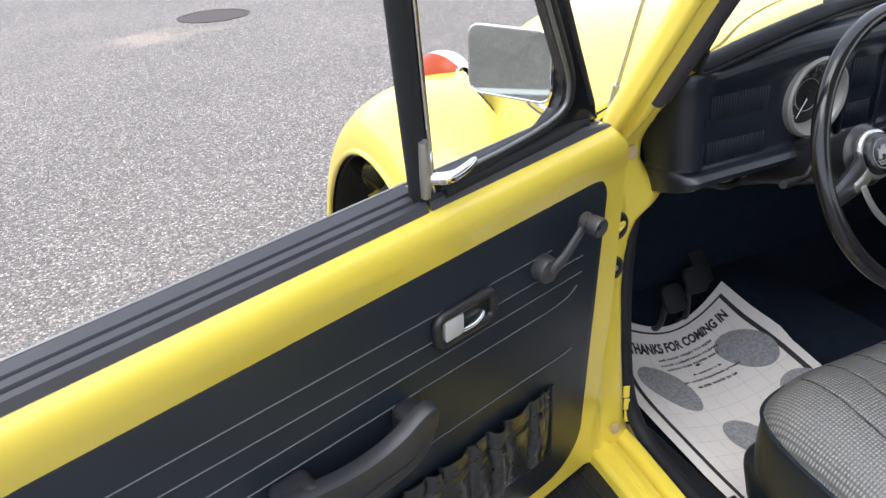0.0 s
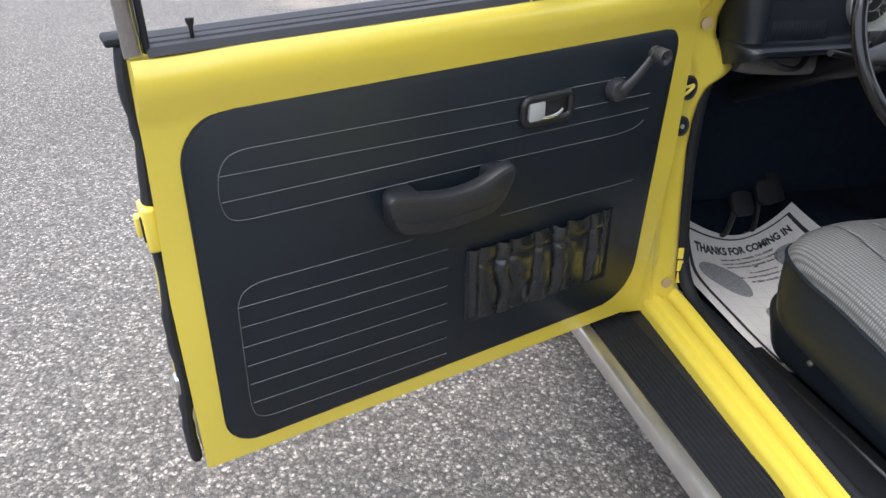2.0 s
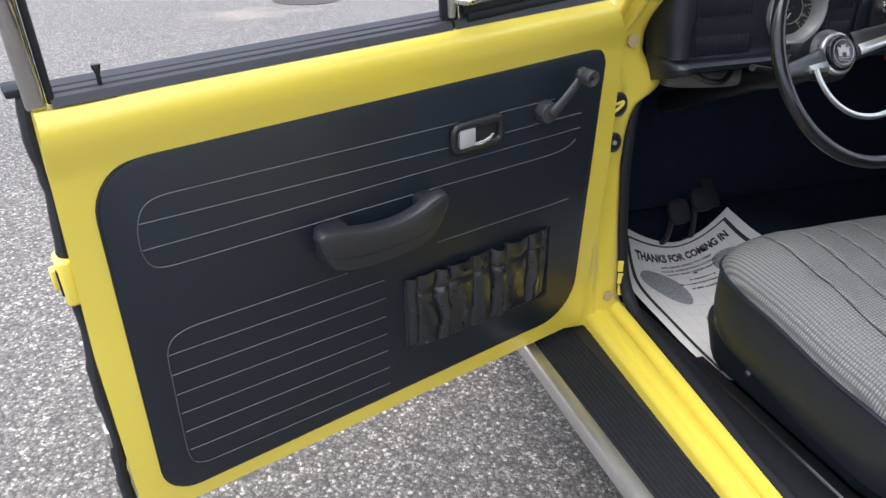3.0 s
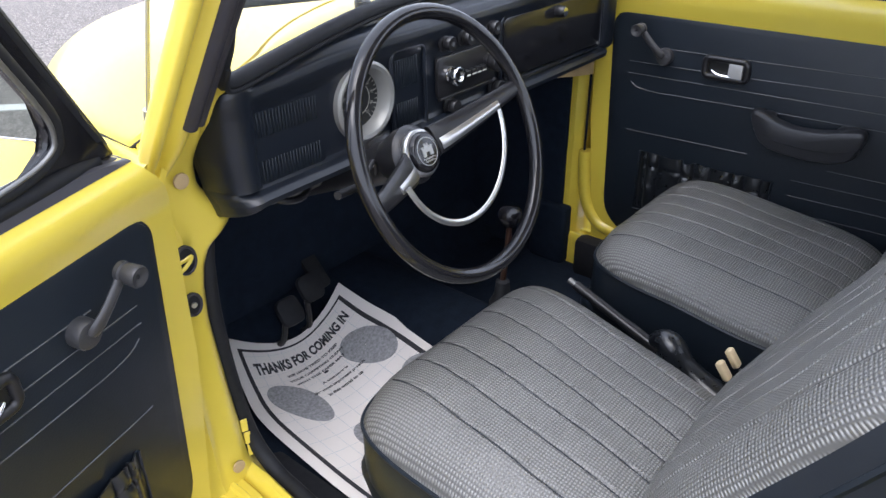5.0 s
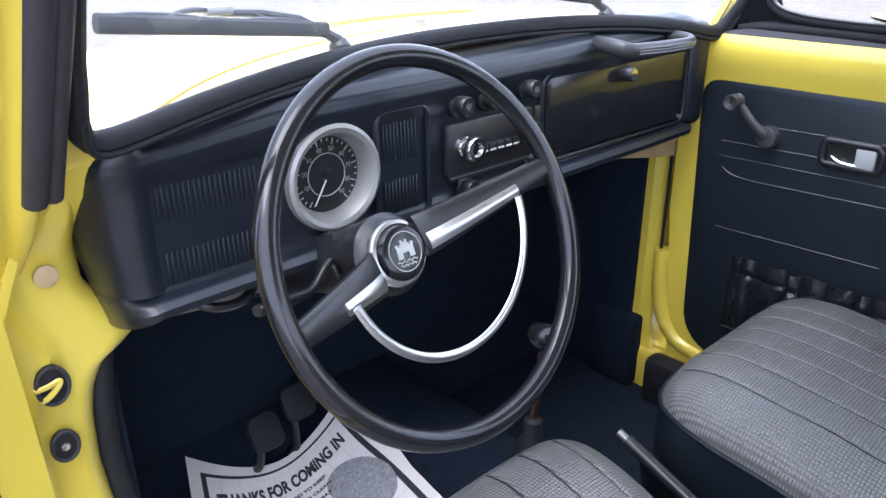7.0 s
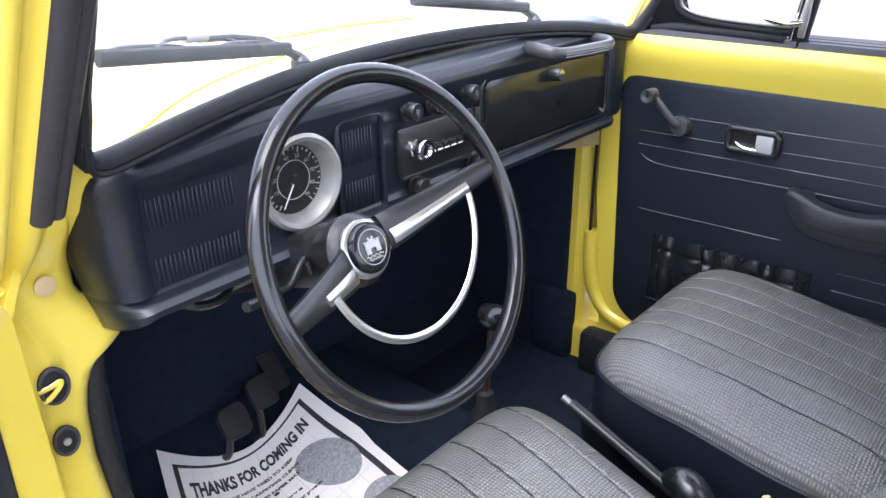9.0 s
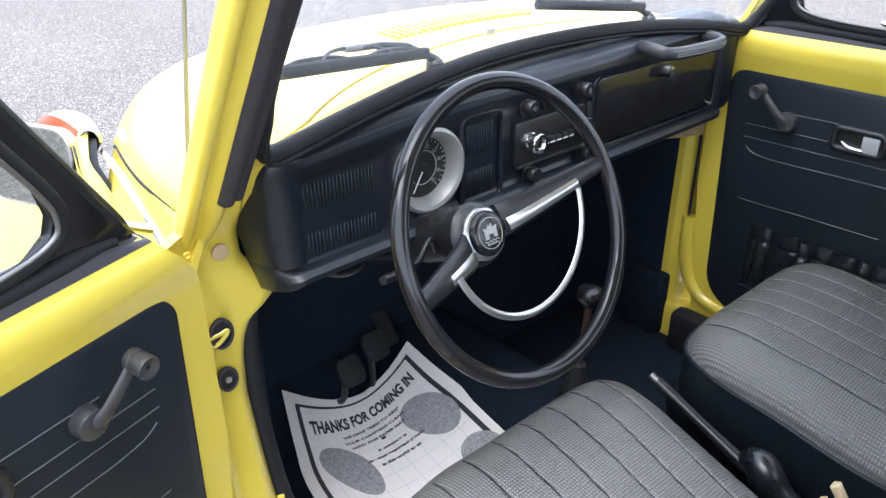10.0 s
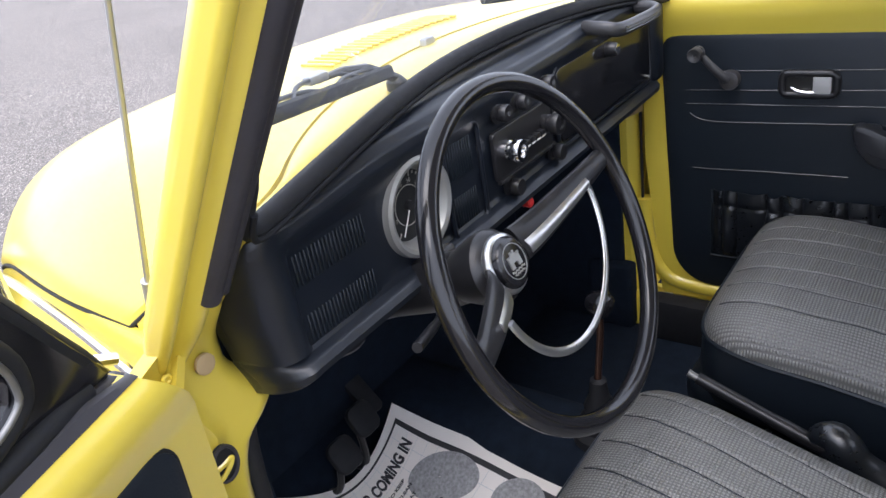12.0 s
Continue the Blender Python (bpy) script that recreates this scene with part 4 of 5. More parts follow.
sw = part("steering_wheel", tube([wp(0.1935 * math.cos(a), 0.1935 * math.sin(a)) for a in [2 * math.pi * k / 96 for k in range(96)]], 0.0115, 16, True, up=WM.col[2][:3]), GLOSS, car, "thin black two-spoke steering wheel")
hub_m = WM @ Matrix.Translation((-0.009, 0.001, -0.068))
part("hub", lathe([(0.03, -0.075), (0.036, -0.055), (0.044, -0.03), (0.046, -0.012), (0.04, -0.004), (0.03, 0.0)], hub_m, 40), PLASTIC, sw)
part("horn_ring_collar", lathe([(0.034, -0.006), (0.0372, 0.0), (0.0372, 0.004), (0.035, 0.0075), (0.031, 0.0085), (0.0305, 0.004)], hub_m, 48), ALLOY, sw, "chrome collar")
part("horn_button", lathe([(0.0315, 0.004), (0.0312, 0.011), (0.0275, 0.0155), (0.0225, 0.0165), (0, 0.0155)], hub_m, 40), GLOSS, sw)
part("emblem_ring", lathe([(0.0218, 0.0160), (0.0218, 0.0172), (0.0208, 0.0172), (0.0208, 0.0160)], hub_m, 40), SATIN, sw)
bm = bmesh.new()
for lo, hi in (((-0.0115, -0.007), (-0.0045, 0.006)), ((0.0045, -0.007), (0.0115, 0.006)), ((-0.0045, -0.001), (0.0045, 0.005)), ((-0.0035, 0.005), (0.0035, 0.010)), ((-0.0125, 0.006), (-0.0085, 0.0085)), ((-0.0065, 0.006), (-0.0035, 0.0085)), ((0.0035, 0.006), (0.0065, 0.0085)), ((0.0085, 0.006), (0.0125, 0.0085)), ((-0.0045, 0.010), (-0.0015, 0.0125)), ((0.0015, 0.010), (0.0045, 0.0125))):
    box(bm, (*lo, 0.016), (*hi, 0.0178), m=hub_m)
for row in (-0.0105, -0.0145):
    w = 0.0135 if row > -0.012 else 0.0105
    tube([hub_m @ Vector((w * (k / 8 - 1), row + 0.0012 * math.sin(k * math.pi / 2), 0.0168)) for k in range(17)], 0.0009, 6, bm=bm)
part("emblem", bm, SATIN, sw, "small silver emblem")
for tip, hubx in (((0.178, 0.041), 0.03), ((-0.184, -0.032), -0.035)):
    a, b = Vector((hubx - 0.009, 0.01 if hubx > 0 else -0.012, -0.062)), Vector((tip[0], tip[1], -0.003))

    def spoke(u, v, a=a, b=b):
        p = a.lerp(b, u)
        p.z = a.z + (b.z - a.z) * u**0.75
        d = Vector((b.x - a.x, b.y - a.y, 0)).normalized()
        n = Vector((-d.y, d.x, 0))
        w = 0.025 - 0.0125 * u
        t = 2 * math.pi * v
        return WM @ (p + n * w * math.copysign(abs(math.cos(t)) ** 0.7, math.cos(t)) + Vector((0, 0, 0.0075 * math.copysign(abs(math.sin(t)) ** 0.7, math.sin(t)))))
    part("spoke", grid(spoke, 16, 16, close_v=True), PLASTIC, sw)

    def strip(u, v, a=a, b=b):
        f = 0.02 + (0.70 if b.x > 0 else 0.52) * u
        p = a.lerp(b, f)
        p.z = a.z + (b.z - a.z) * f**0.75 + 0.0082 + 0.002 * math.sin(math.pi * v)
        d = Vector((b.x - a.x, b.y - a.y, 0)).normalized()
        n = Vector((-d.y, d.x, 0))
        low = -1 if b.x > 0 else 1
        return WM @ (p + n * low * (-0.001 + (0.019 - 0.006 * u) * v))
    part("spoke_trim", thick(grid(strip, 14, 6), 0.003), ALLOY, sw, "bright metal spoke strip")
ring = []
for k in range(49):
    a = radians(5 - 168 * k / 48)
    dep = -0.010 - 0.010 * math.sin(math.pi * k / 48)
    ring.append(wp(0.127 * math.cos(a) + 0.009, 0.124 * math.sin(a) + 0.008, dep))
part("horn_ring", tube(ring, 0.0052, 10, flat=0.55, up=WM.col[2][:3]), ALLOY, sw, "bright metal half-circle horn ring")
col = part("steering_column", tube([hub_m @ Vector((0, 0, -0.06)), hub_m @ Vector((0, 0, -0.12)), hub_m @ Vector((0, 0, -0.20)), hub_m @ Vector((0, 0, -0.5))], [0.034, 0.036, 0.028, 0.026], 20), PLASTIC, car)
stalk = hub_m @ Vector((-0.03, -0.01, -0.075))
part("turn_signal_stalk", tube(spline([stalk, (-0.335, -0.118, 0.885), (-0.362, -0.128, 0.868), (-0.385, -0.138, 0.868), (-0.448, -0.161, 0.882)], 16), [0.0045] * 12 + [0.006] * 4, 10), PLASTIC, col)
part("ignition_lock", box(bmesh.new(), (-0.02, 0.02, -0.02), (0.03, 0.05, 0.03), 0.006, 2, hub_m @ Matrix.Translation((0.0, -0.01, -0.11))), PLASTIC, col)

# ---- controls on the floor ----
gear = part("gear_lever", tube(spline([(0.0, -0.13, 0.40), (0.0, -0.135, 0.52), (0.0, -0.143, 0.60), (0.0, -0.146, 0.665)], 14), 0.006, 10), material("brown_steel", (0.07, 0.035, 0.026), 0.4, 0.6), car, "gear lever with rust-brown shaft")
part("gear_knob", lathe([(0.008, -0.02), (0.014, -0.016), (0.0225, 0.0), (0.0235, 0.008), (0.02, 0.017), (0.011, 0.0215), (0, 0.0225)], Matrix.Translation((0.0, -0.146, 0.668)), 24), GLOSS, gear, "glossy black knob")
part("gear_boot", lathe([(0.05, 0.0), (0.048, 0.02), (0.036, 0.03), (0.037, 0.045), (0.026, 0.06), (0.027, 0.075), (0.017, 0.095), (0.014, 0.125), (0.007, 0.13)], Matrix.Translation((0.0, -0.135, 0.395)), 24), RUBBER, gear, "ribbed rubber boot")
hb = part("handbrake", tube(spline([(0.004, -0.62, 0.425), (0.003, -0.52, 0.485), (0.002, -0.43, 0.523), (0.0, -0.30, 0.575)], 20), [0.012] * 6 + [0.011] * 8 + [0.0095] * 6, 12), PLASTIC, car, "black handbrake lever")
part("button", tube([(0.0, -0.302, 0.574), (0.0, -0.286, 0.581)], 0.006, 10), TRIM, hb)
part("boot", tube(spline([(0.004, -0.70, 0.40), (0.004, -0.62, 0.435), (0.003, -0.56, 0.468), (0.002, -0.515, 0.50), (0.002, -0.487, 0.528), (0.002, -0.462, 0.521)], 24), [0.055, 0.052, 0.05, 0.046, 0.043, 0.04, 0.036, 0.033, 0.03, 0.027, 0.025, 0.024, 0.023, 0.024, 0.026, 0.028, 0.028, 0.027, 0.025, 0.022, 0.019, 0.016, 0.013, 0.011], 16), POCKET, hb, "wrinkled rubber boot")
for x, z in ((-0.013, 0.528), (0.028, 0.530)):
    lev = part("heater_lever", tube(spline([(x + 0.004, -0.665, 0.46), (x + 0.004, -0.645, 0.495), (x + 0.001, -0.612, z - 0.019)], 8), 0.0032, 8), SATIN, car)
    part("knob", box(bmesh.new(), (-0.0085, -0.0065, -0.018), (0.0085, 0.0065, 0.018), 0.004, 3, Matrix.Translation((x, -0.598, z)) @ pose(0, 0, 0, -35, -3, 0)), CREAM, lev, "cream plastic heater knob")
for name, x, y, z in (("clutch_pedal", -0.262, 0.235, 0.425), ("brake_pedal", -0.185, 0.255, 0.44)):
    ped = part(name, tube(spline([(x + 0.005, 0.33, 0.29), (x, 0.27, 0.33), (x, y + 0.015, z - 0.02)], 10), 0.007, 8), PLASTIC, car)
    part("pad", plate(round_rect(0.058, 0.062, 0.018), 0.012, facing((x, y, z), (0, -0.8, 0.6)), 0.004), RUBBER, ped, "rubber pedal pad")
part("accelerator_pedal", plate(round_rect(0.042, 0.12, 0.012), 0.012, facing((-0.12, 0.325, 0.44), (0, -0.72, 0.69)), 0.003), RUBBER, car, "long rubber accelerator pedal")

# ---- doors ----
SHELL = [(-0.075, -0.034), (-0.008, -0.034), (-0.001, -0.030), (0.0, -0.020), (0.0, 0.3), (0.0, 0.55), (0.006, 0.568), (0.018, 0.595), (0.024, 0.618), (0.022, 0.636), (0.014, 0.646), (-0.004, 0.649), (-0.034, 0.65), (-0.05, 0.64), (-0.09, 0.5), (-0.11, 0.3), (-0.105, 0.1), (-0.075, -0.034)]


def rounded(pts, reach=0.016):
    """A line whose inner corners are rounded off."""
    out = [pts[0]]
    for p, q, r in zip(pts, pts[1:], pts[2:]):
        p, q, r = Vector(p), Vector(q), Vector(r)
        a = q + (p - q) * min(0.5, reach / (p - q).length)
        b = q + (r - q) * min(0.5, reach / (r - q).length)
        out += [tuple(a * (1 - t) ** 2 + q * 2 * t * (1 - t) + b * t * t) for t in (0, 0.25, 0.5, 0.75, 1)]
    return out + [pts[-1]]


FOLDS = (0.0, 0.07, 0.16, 0.34, 0.43, 0.56, 0.73, 0.80, 0.92, 1.0)


def fluted(a, b):
    """Height of the gathered map pocket over the door card: uneven folds under a tight ruffle."""
    t = (a - 0.155) / 0.315
    s = (b - 0.097) / 0.149
    t2 = min(1, max(0, t + 0.045 * math.sin(math.pi * min(1, max(0, s))) * noise.noise(Vector((t * 4, s * 2.2, 5)))))
    k = max(i for i in range(len(FOLDS) - 1) if FOLDS[i] <= t2)
    f = (t2 - FOLDS[k]) / (FOLDS[k + 1] - FOLDS[k])
    fold = math.sin(math.pi * f ** (0.7 + 0.25 * (k % 3))) ** 0.45 * (0.7 + 0.3 * math.sin(2.3 * k + 1.5 * s))
    body = 0.005 + 0.017 * math.sin(math.pi * min(1, max(0, s * 0.9)) ** 0.8) ** 0.6
    ruffle = 0.004 * fold * min(1, max(0, (s - 0.80) / 0.06)) - 0.0025 * math.exp(-(((s - 0.78) / 0.025) ** 2))
    crease = 0.005 * abs(noise.noise(Vector((a * 20 + b * 9, b * 22, 9)))) + 0.001 * noise.noise(Vector((a * 60, b * 40, 2)))
    edge = min(1, 12 * t, 12 * (1 - t))
    return (body * (0.25 + 0.75 * fold) + ruffle + crease * fold) * max(0.15, edge)


def car_door(m, parent, is_open):
    """A door in its own axes: x from hinge to latch, y towards the cabin, z up."""
    W = 0.95
    face = frame_of((0, 0, 0), (1, 0, 0), (0, 0, 1), (0, 1, 0))

    def shell(u, v):
        n = len(SHELL) - 1
        c, b = SHELL[min(n, int(round(v * n)))]
        a = (W + 0.008 - 0.03 * max(0, b) / 0.65) * u
        round_low = 0.04 * max(0, 1 - b / 0.08) ** 2
        front = 0.008 + 0.066 * max(0, (b - 0.545) / 0.105) ** 1.6 + round_low * 0.5
        a = min(max(a, front), W + 0.008 - round_low * 0.2)
        if b > 0.6 and c > -0.005:
            b -= 0.006 * max(0, (u - 0.86) / 0.14) * (1 - 0.7 * max(0, (u - 0.93) / 0.07))
        return Vector((a, c, b))
    bm = grid(shell, 40, len(SHELL))
    bmesh.ops.remove_doubles(bm, verts=bm.verts, dist=1e-5)
    bmesh.ops.holes_fill(bm, edges=[e for e in bm.edges if len(e.link_faces) == 1], sides=0)
    d = part("door", bm, YELLOW, parent, "open yellow driver door" if is_open else "closed yellow passenger door")
    d.matrix_world = m

    # door card with embossed lines
    out = []
    for cx, cz, r, a0 in ((0.893, 0.565, 0.075, 0), (0.052, 0.565, 0.035, 90), (0.070, 0.014, 0.085, 180), (0.903, 0.004, 0.05, 270)):
        sx, sz = (-1 if cx > 0.5 else 1), (-1 if cz > 0.3 else 1)
        out += [(cx + sx * r + r * math.cos(radians(a0 + 90 * k / 8)), cz + sz * r + r * math.sin(radians(a0 + 90 * k / 8))) for k in range(9)]
    part("door_card", plate(out, 0.006, face, 0.003), VINYL, d, "black vinyl door card with embossed lines")
    part("card_edge", tube([(a, 0.0012, b) for a, b in out], 0.0032, 6, True), RUBBER, d, "dark gap round the door card")
    bm = bmesh.new()

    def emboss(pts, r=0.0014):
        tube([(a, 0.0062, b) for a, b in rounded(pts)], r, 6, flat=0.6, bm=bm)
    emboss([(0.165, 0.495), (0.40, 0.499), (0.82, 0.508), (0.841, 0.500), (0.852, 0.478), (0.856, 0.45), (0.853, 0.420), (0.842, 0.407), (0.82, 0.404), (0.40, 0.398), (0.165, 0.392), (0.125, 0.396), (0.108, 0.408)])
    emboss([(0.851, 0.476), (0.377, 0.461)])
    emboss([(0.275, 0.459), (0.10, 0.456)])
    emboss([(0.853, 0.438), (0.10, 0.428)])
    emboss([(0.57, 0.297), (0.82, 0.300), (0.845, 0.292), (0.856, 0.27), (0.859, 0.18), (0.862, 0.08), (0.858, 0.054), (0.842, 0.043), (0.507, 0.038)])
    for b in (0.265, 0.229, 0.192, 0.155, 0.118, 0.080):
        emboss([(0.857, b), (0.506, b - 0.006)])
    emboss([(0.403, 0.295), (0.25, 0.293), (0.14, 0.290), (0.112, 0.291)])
    # highlight along the grooves is painted by the paler SEAM colour
    tagged(part("embossed_line", bm, SEAM, d, "embossed lines with their highlight in the colour"), kind="stuff")

    # gathered map pocket
    pk = part("map_pocket", thick(grid(lambda u, v: Vector((0.155 + 0.315 * u, 0.006 + fluted(0.155 + 0.315 * u, 0.097 + 0.149 * v), 0.097 + 0.149 * v - 0.006 * math.sin(math.pi * u) * (1 - v) + 0.004 * noise.noise(Vector((u * 14, 0, 4))) * v)), 190, 48), 0.002), POCKET, d, "gathered black vinyl map pocket")
    part("binding", tube([(0.468, 0.008, 0.246), (0.464, 0.009, 0.097), (0.152, 0.009, 0.091), (0.153, 0.008, 0.244)], 0.0025, 6), VINYL, pk)

    # armrest pull
    rest = [(0.630, 0.380), (0.632, 0.398), (0.622, 0.407), (0.600, 0.404), (0.575, 0.398), (0.54, 0.391), (0.50, 0.390), (0.465, 0.397), (0.440, 0.408), (0.420, 0.413), (0.408, 0.405), (0.410, 0.385), (0.420, 0.363), (0.437, 0.342), (0.460, 0.331), (0.510, 0.326), (0.550, 0.326), (0.590, 0.332), (0.615, 0.346)]
    fine = [(p.x, p.y) for p in spline([Vector((*q, 0)) for q in rest + rest[:1]], 85)[:-1]]
    bm = plate(fine, 0.022, face @ Matrix.Translation((0, 0, 0.034)), 0.010)
    box(bm, (0.572, 0.004, 0.342), (0.622, 0.050, 0.402), 0.012, 3)
    box(bm, (0.416, 0.004, 0.358), (0.452, 0.050, 0.405), 0.012, 3)
    tube(spline([(0.60, 0.022, 0.350), (0.55, 0.022, 0.344), (0.50, 0.022, 0.344), (0.45, 0.022, 0.352)], 16), 0.017, 12, bm=bm)
    arm = part("armrest", bm, ARM, d, "black moulded armrest pull")
    part("seam", tube(spline([(0.629, 0.0535, 0.376), (0.60, 0.0565, 0.360), (0.55, 0.0568, 0.352), (0.50, 0.0568, 0.352), (0.45, 0.0565, 0.358), (0.415, 0.0535, 0.378)], 30), 0.0006, 6), RUBBER, arm)

    # inside release handle
    hm = face @ Matrix.Translation((0.326, 0.473, 0.005))
    rel = part("release_bezel", tube([hm @ Vector((x, y, 0.005)) for x, y in round_rect(0.092, 0.040, 0.011)], 0.0072, 10, True, up=(0, 1, 0)), PLASTIC, d, "black rounded bezel of the release handle")
    part("recess", plate(round_rect(0.090, 0.038, 0.009), 0.003, hm), DIAL, rel)
    part("lever", tube(spline([(0.345, 0.011, 0.459), (0.325, 0.013, 0.4585), (0.308, 0.013, 0.461), (0.296, 0.010, 0.467)], 14), [0.0048] * 9 + [0.0046, 0.0044, 0.004, 0.0036, 0.003], 10, flat=0.8), CHROME, rel, "chrome release lever")
    part("lever_tab", box(bmesh.new(), (0.333, 0.008, 0.456), (0.364, 0.0165, 0.488), 0.003, 2), SILVER, rel, "silver lever tab")

    # window crank
    piv = Vector((0.187, 0.0, 0.480))
    crank = part("window_crank", lathe([(0.0185, 0.004), (0.0188, 0.012), (0.0185, 0.0215), (0.0172, 0.0245), (0.015, 0.0252), (0, 0.0256)], frame_of((piv.x, 0, piv.z), (1, 0, 0), (0, 0, 1), (0, 1, 0)), 28), CRANK, d, "window crank with black knob")
    part("crank_arm", tube(spline([(0.187, 0.026, 0.480), (0.168, 0.032, 0.500), (0.146, 0.034, 0.523), (0.132, 0.034, 0.538)], 14), [0.0055, 0.0085, 0.0098, 0.0095] + [0.0085 - 0.00015 * k for k in range(10)], 12, flat=0.55, up=(0, 1, 0)), CRANK, crank)
    part("crank_knob", lathe([(0.010, 0.029), (0.0128, 0.031), (0.0128, 0.037), (0.0108, 0.0385), (0.0108, 0.042), (0.0130, 0.0437), (0.0136, 0.0575), (0.0126, 0.0602), (0.0105, 0.0600), (0.0065, 0.0575), (0.0032, 0.0568), (0.0030, 0.053), (0, 0.053)], frame_of((0.132, 0, 0.538), (1, 0, 0), (0, 0, 1), (0, 1, 0)), 24), CRANK, crank)

    # waist rubber, chrome strip and lock button
    for a0, a1 in ((0.376, 0.908), (0.068, 0.372)):
        wr = part("waist_rubber", grid(lambda u, v: Vector((a0 + (a1 - a0) * u, [0.015, 0.011, 0.005, 0.002, -0.001, -0.008, -0.011, -0.014, -0.025, -0.028][min(9, int(v * 9.01))], 0.646 + (1.0 if a0 > 0.1 else min(1.0, 0.1 + u * 5)) * [0.0, 0.010, 0.012, 0.005, 0.013, 0.015, 0.008, 0.015, 0.019, 0.004][min(9, int(v * 9.01))])), 24, 10), WAIST, d, "grey-black ribbed rubber window sill strip")
    part("outer_trim", tube([(0.07, -0.031, 0.662), (0.925, -0.031, 0.662)], 0.0022, 8), TRIM, d, "thin metal window trim")
    if is_open:
        part("lock_button", lathe([(0.003, 0.0), (0.0026, 0.03), (0.0052, 0.036), (0.0052, 0.041), (0, 0.042)], Matrix.Translation((0.852, -0.002, 0.640)), 14), PLASTIC, d, "black lock button")

    # window frame with tumblehome
    def lean(a, b, off=0.0):
        f = a / 0.95
        return Vector((a, -0.014 + 0.024 * f + off + 0.15 * (b - 0.65), b))
    def rail(pts, r, mat, name, flat=1.0, label=""):
        return part(name, tube(spline(pts, 24), r, 10, flat=flat), mat, d, label)
    top = 0.985
    def flat_bar(name, outline, mat, c0, c1, label=""):
        """A flat bar of that outline in the window's plane."""
        fb = bmesh.new()
        n = len(outline)
        rows = [[fb.verts.new(lean(a, b, c)) for a, b in outline] for c in (c0, c1)]
        fb.faces.new(rows[0]), fb.faces.new(rows[1][::-1])
        for k in range(n):
            fb.faces.new((rows[0][k], rows[0][(k + 1) % n], rows[1][(k + 1) % n], rows[1][k]))
        bmesh.ops.bevel(fb, geom=fb.edges[:], offset=0.005, segments=3, profile=0.5, affect="EDGES", clamp_overlap=True)
        return part(name, fb, mat, d, label)
    flat_bar("rear_window_post", [(0.912, 0.645), (0.934, 0.645), (0.940, 0.984), (0.918, 0.966)], POLISHED, -0.010, 0.006, "polished metal window post")
    flat_bar("top_window_rail", [(0.918, 0.966), (0.940, 0.984), (0.66, 1.002), (0.36, 1.006), (0.36, 0.990), (0.66, 0.985)], POLISHED, -0.010, 0.006, "polished metal window rail")
    rail([lean(0.907, 0.65, -0.002), lean(0.910, 0.82, -0.002), lean(0.914, 0.962, -0.002)], 0.0045, RUBBER, "window_channel", 1.0, "black rubber window channel")
    rail([lean(0.914, 0.962, -0.002), lean(0.66, 0.982, -0.002), lean(0.39, 0.986, -0.002)], 0.0045, RUBBER, "window_channel", 1.0, "black rubber window channel")
    rail([lean(0.372, 0.652), lean(0.400, 0.82), lean(0.427, top + 0.01)], 0.0125, RUBBER, "vent_post", 1.0, "black vent window post")
    rail([lean(0.358, 0.655, 0.006), lean(0.386, 0.82, 0.006), lean(0.413, top, 0.006)], 0.0035, CHROME, "vent_post_trim")
    rail([lean(0.075, 0.645), lean(0.128, 0.735), lean(0.215, 0.885), lean(0.273, top)], [0.0035, 0.006, 0.0085, 0.010] + [0.0105] * 20, RUBBER, "front_window_post", 1.0, "black front window post")
    rail([lean(0.360, 0.672, 0.012), lean(0.27, 0.674, 0.012), lean(0.195, 0.680, 0.012), lean(0.160, 0.694, 0.012), lean(0.153, 0.715, 0.012), lean(0.164, 0.75, 0.012), lean(0.222, 0.85, 0.012), lean(0.295, top, 0.012)], 0.0075, RUBBER, "vent_frame", 1.0, "black rubber vent window frame")
    rail([lean(0.360, 0.680, 0.018), lean(0.27, 0.682, 0.018), lean(0.200, 0.688, 0.018), lean(0.168, 0.699, 0.018), lean(0.161, 0.715, 0.018), lean(0.172, 0.75, 0.018), lean(0.230, 0.85, 0.018), lean(0.303, top, 0.018)], 0.0026, TRIM, "vent_frame_trim", 1.0, "thin metal vent window edging")
    rail([lean(0.35, 0.659, 0.01), lean(0.25, 0.661, 0.01), lean(0.16, 0.661, 0.01), lean(0.10, 0.655, 0.004)], 0.010, RUBBER, "vent_seal", 1.0, "black vent window rubber")
    flat_bar("vent_pillar", [(0.072, 0.652), (0.124, 0.735), (0.211, 0.885), (0.269, 0.985), (0.299, 0.985), (0.226, 0.85), (0.168, 0.75), (0.155, 0.715), (0.162, 0.692), (0.20, 0.676), (0.20, 0.656)], GLOSS, -0.006, 0.010, "black painted vent window pillar")
    gp = bmesh.new()
    pts = [lean(0.37, 0.665), lean(0.165, 0.675), lean(0.156, 0.73), lean(0.295, top), lean(0.415, top)]
    vs = [gp.verts.new(p) for p in pts]
    gp.faces.new(vs)
    pane = part("vent_glass", thick(gp, 0.004), GLASS, d)
    pane.visible_shadow = False
    part("vent_latch", tube(spline([lean(0.378, 0.690, 0.020), lean(0.360, 0.688, 0.030), lean(0.340, 0.690, 0.031), lean(0.318, 0.693, 0.026)], 12), [0.006, 0.0065, 0.007, 0.007, 0.0068, 0.0065, 0.006, 0.0058, 0.0055, 0.005, 0.0045, 0.003], 10), CHROME, d, "chrome vent latch")
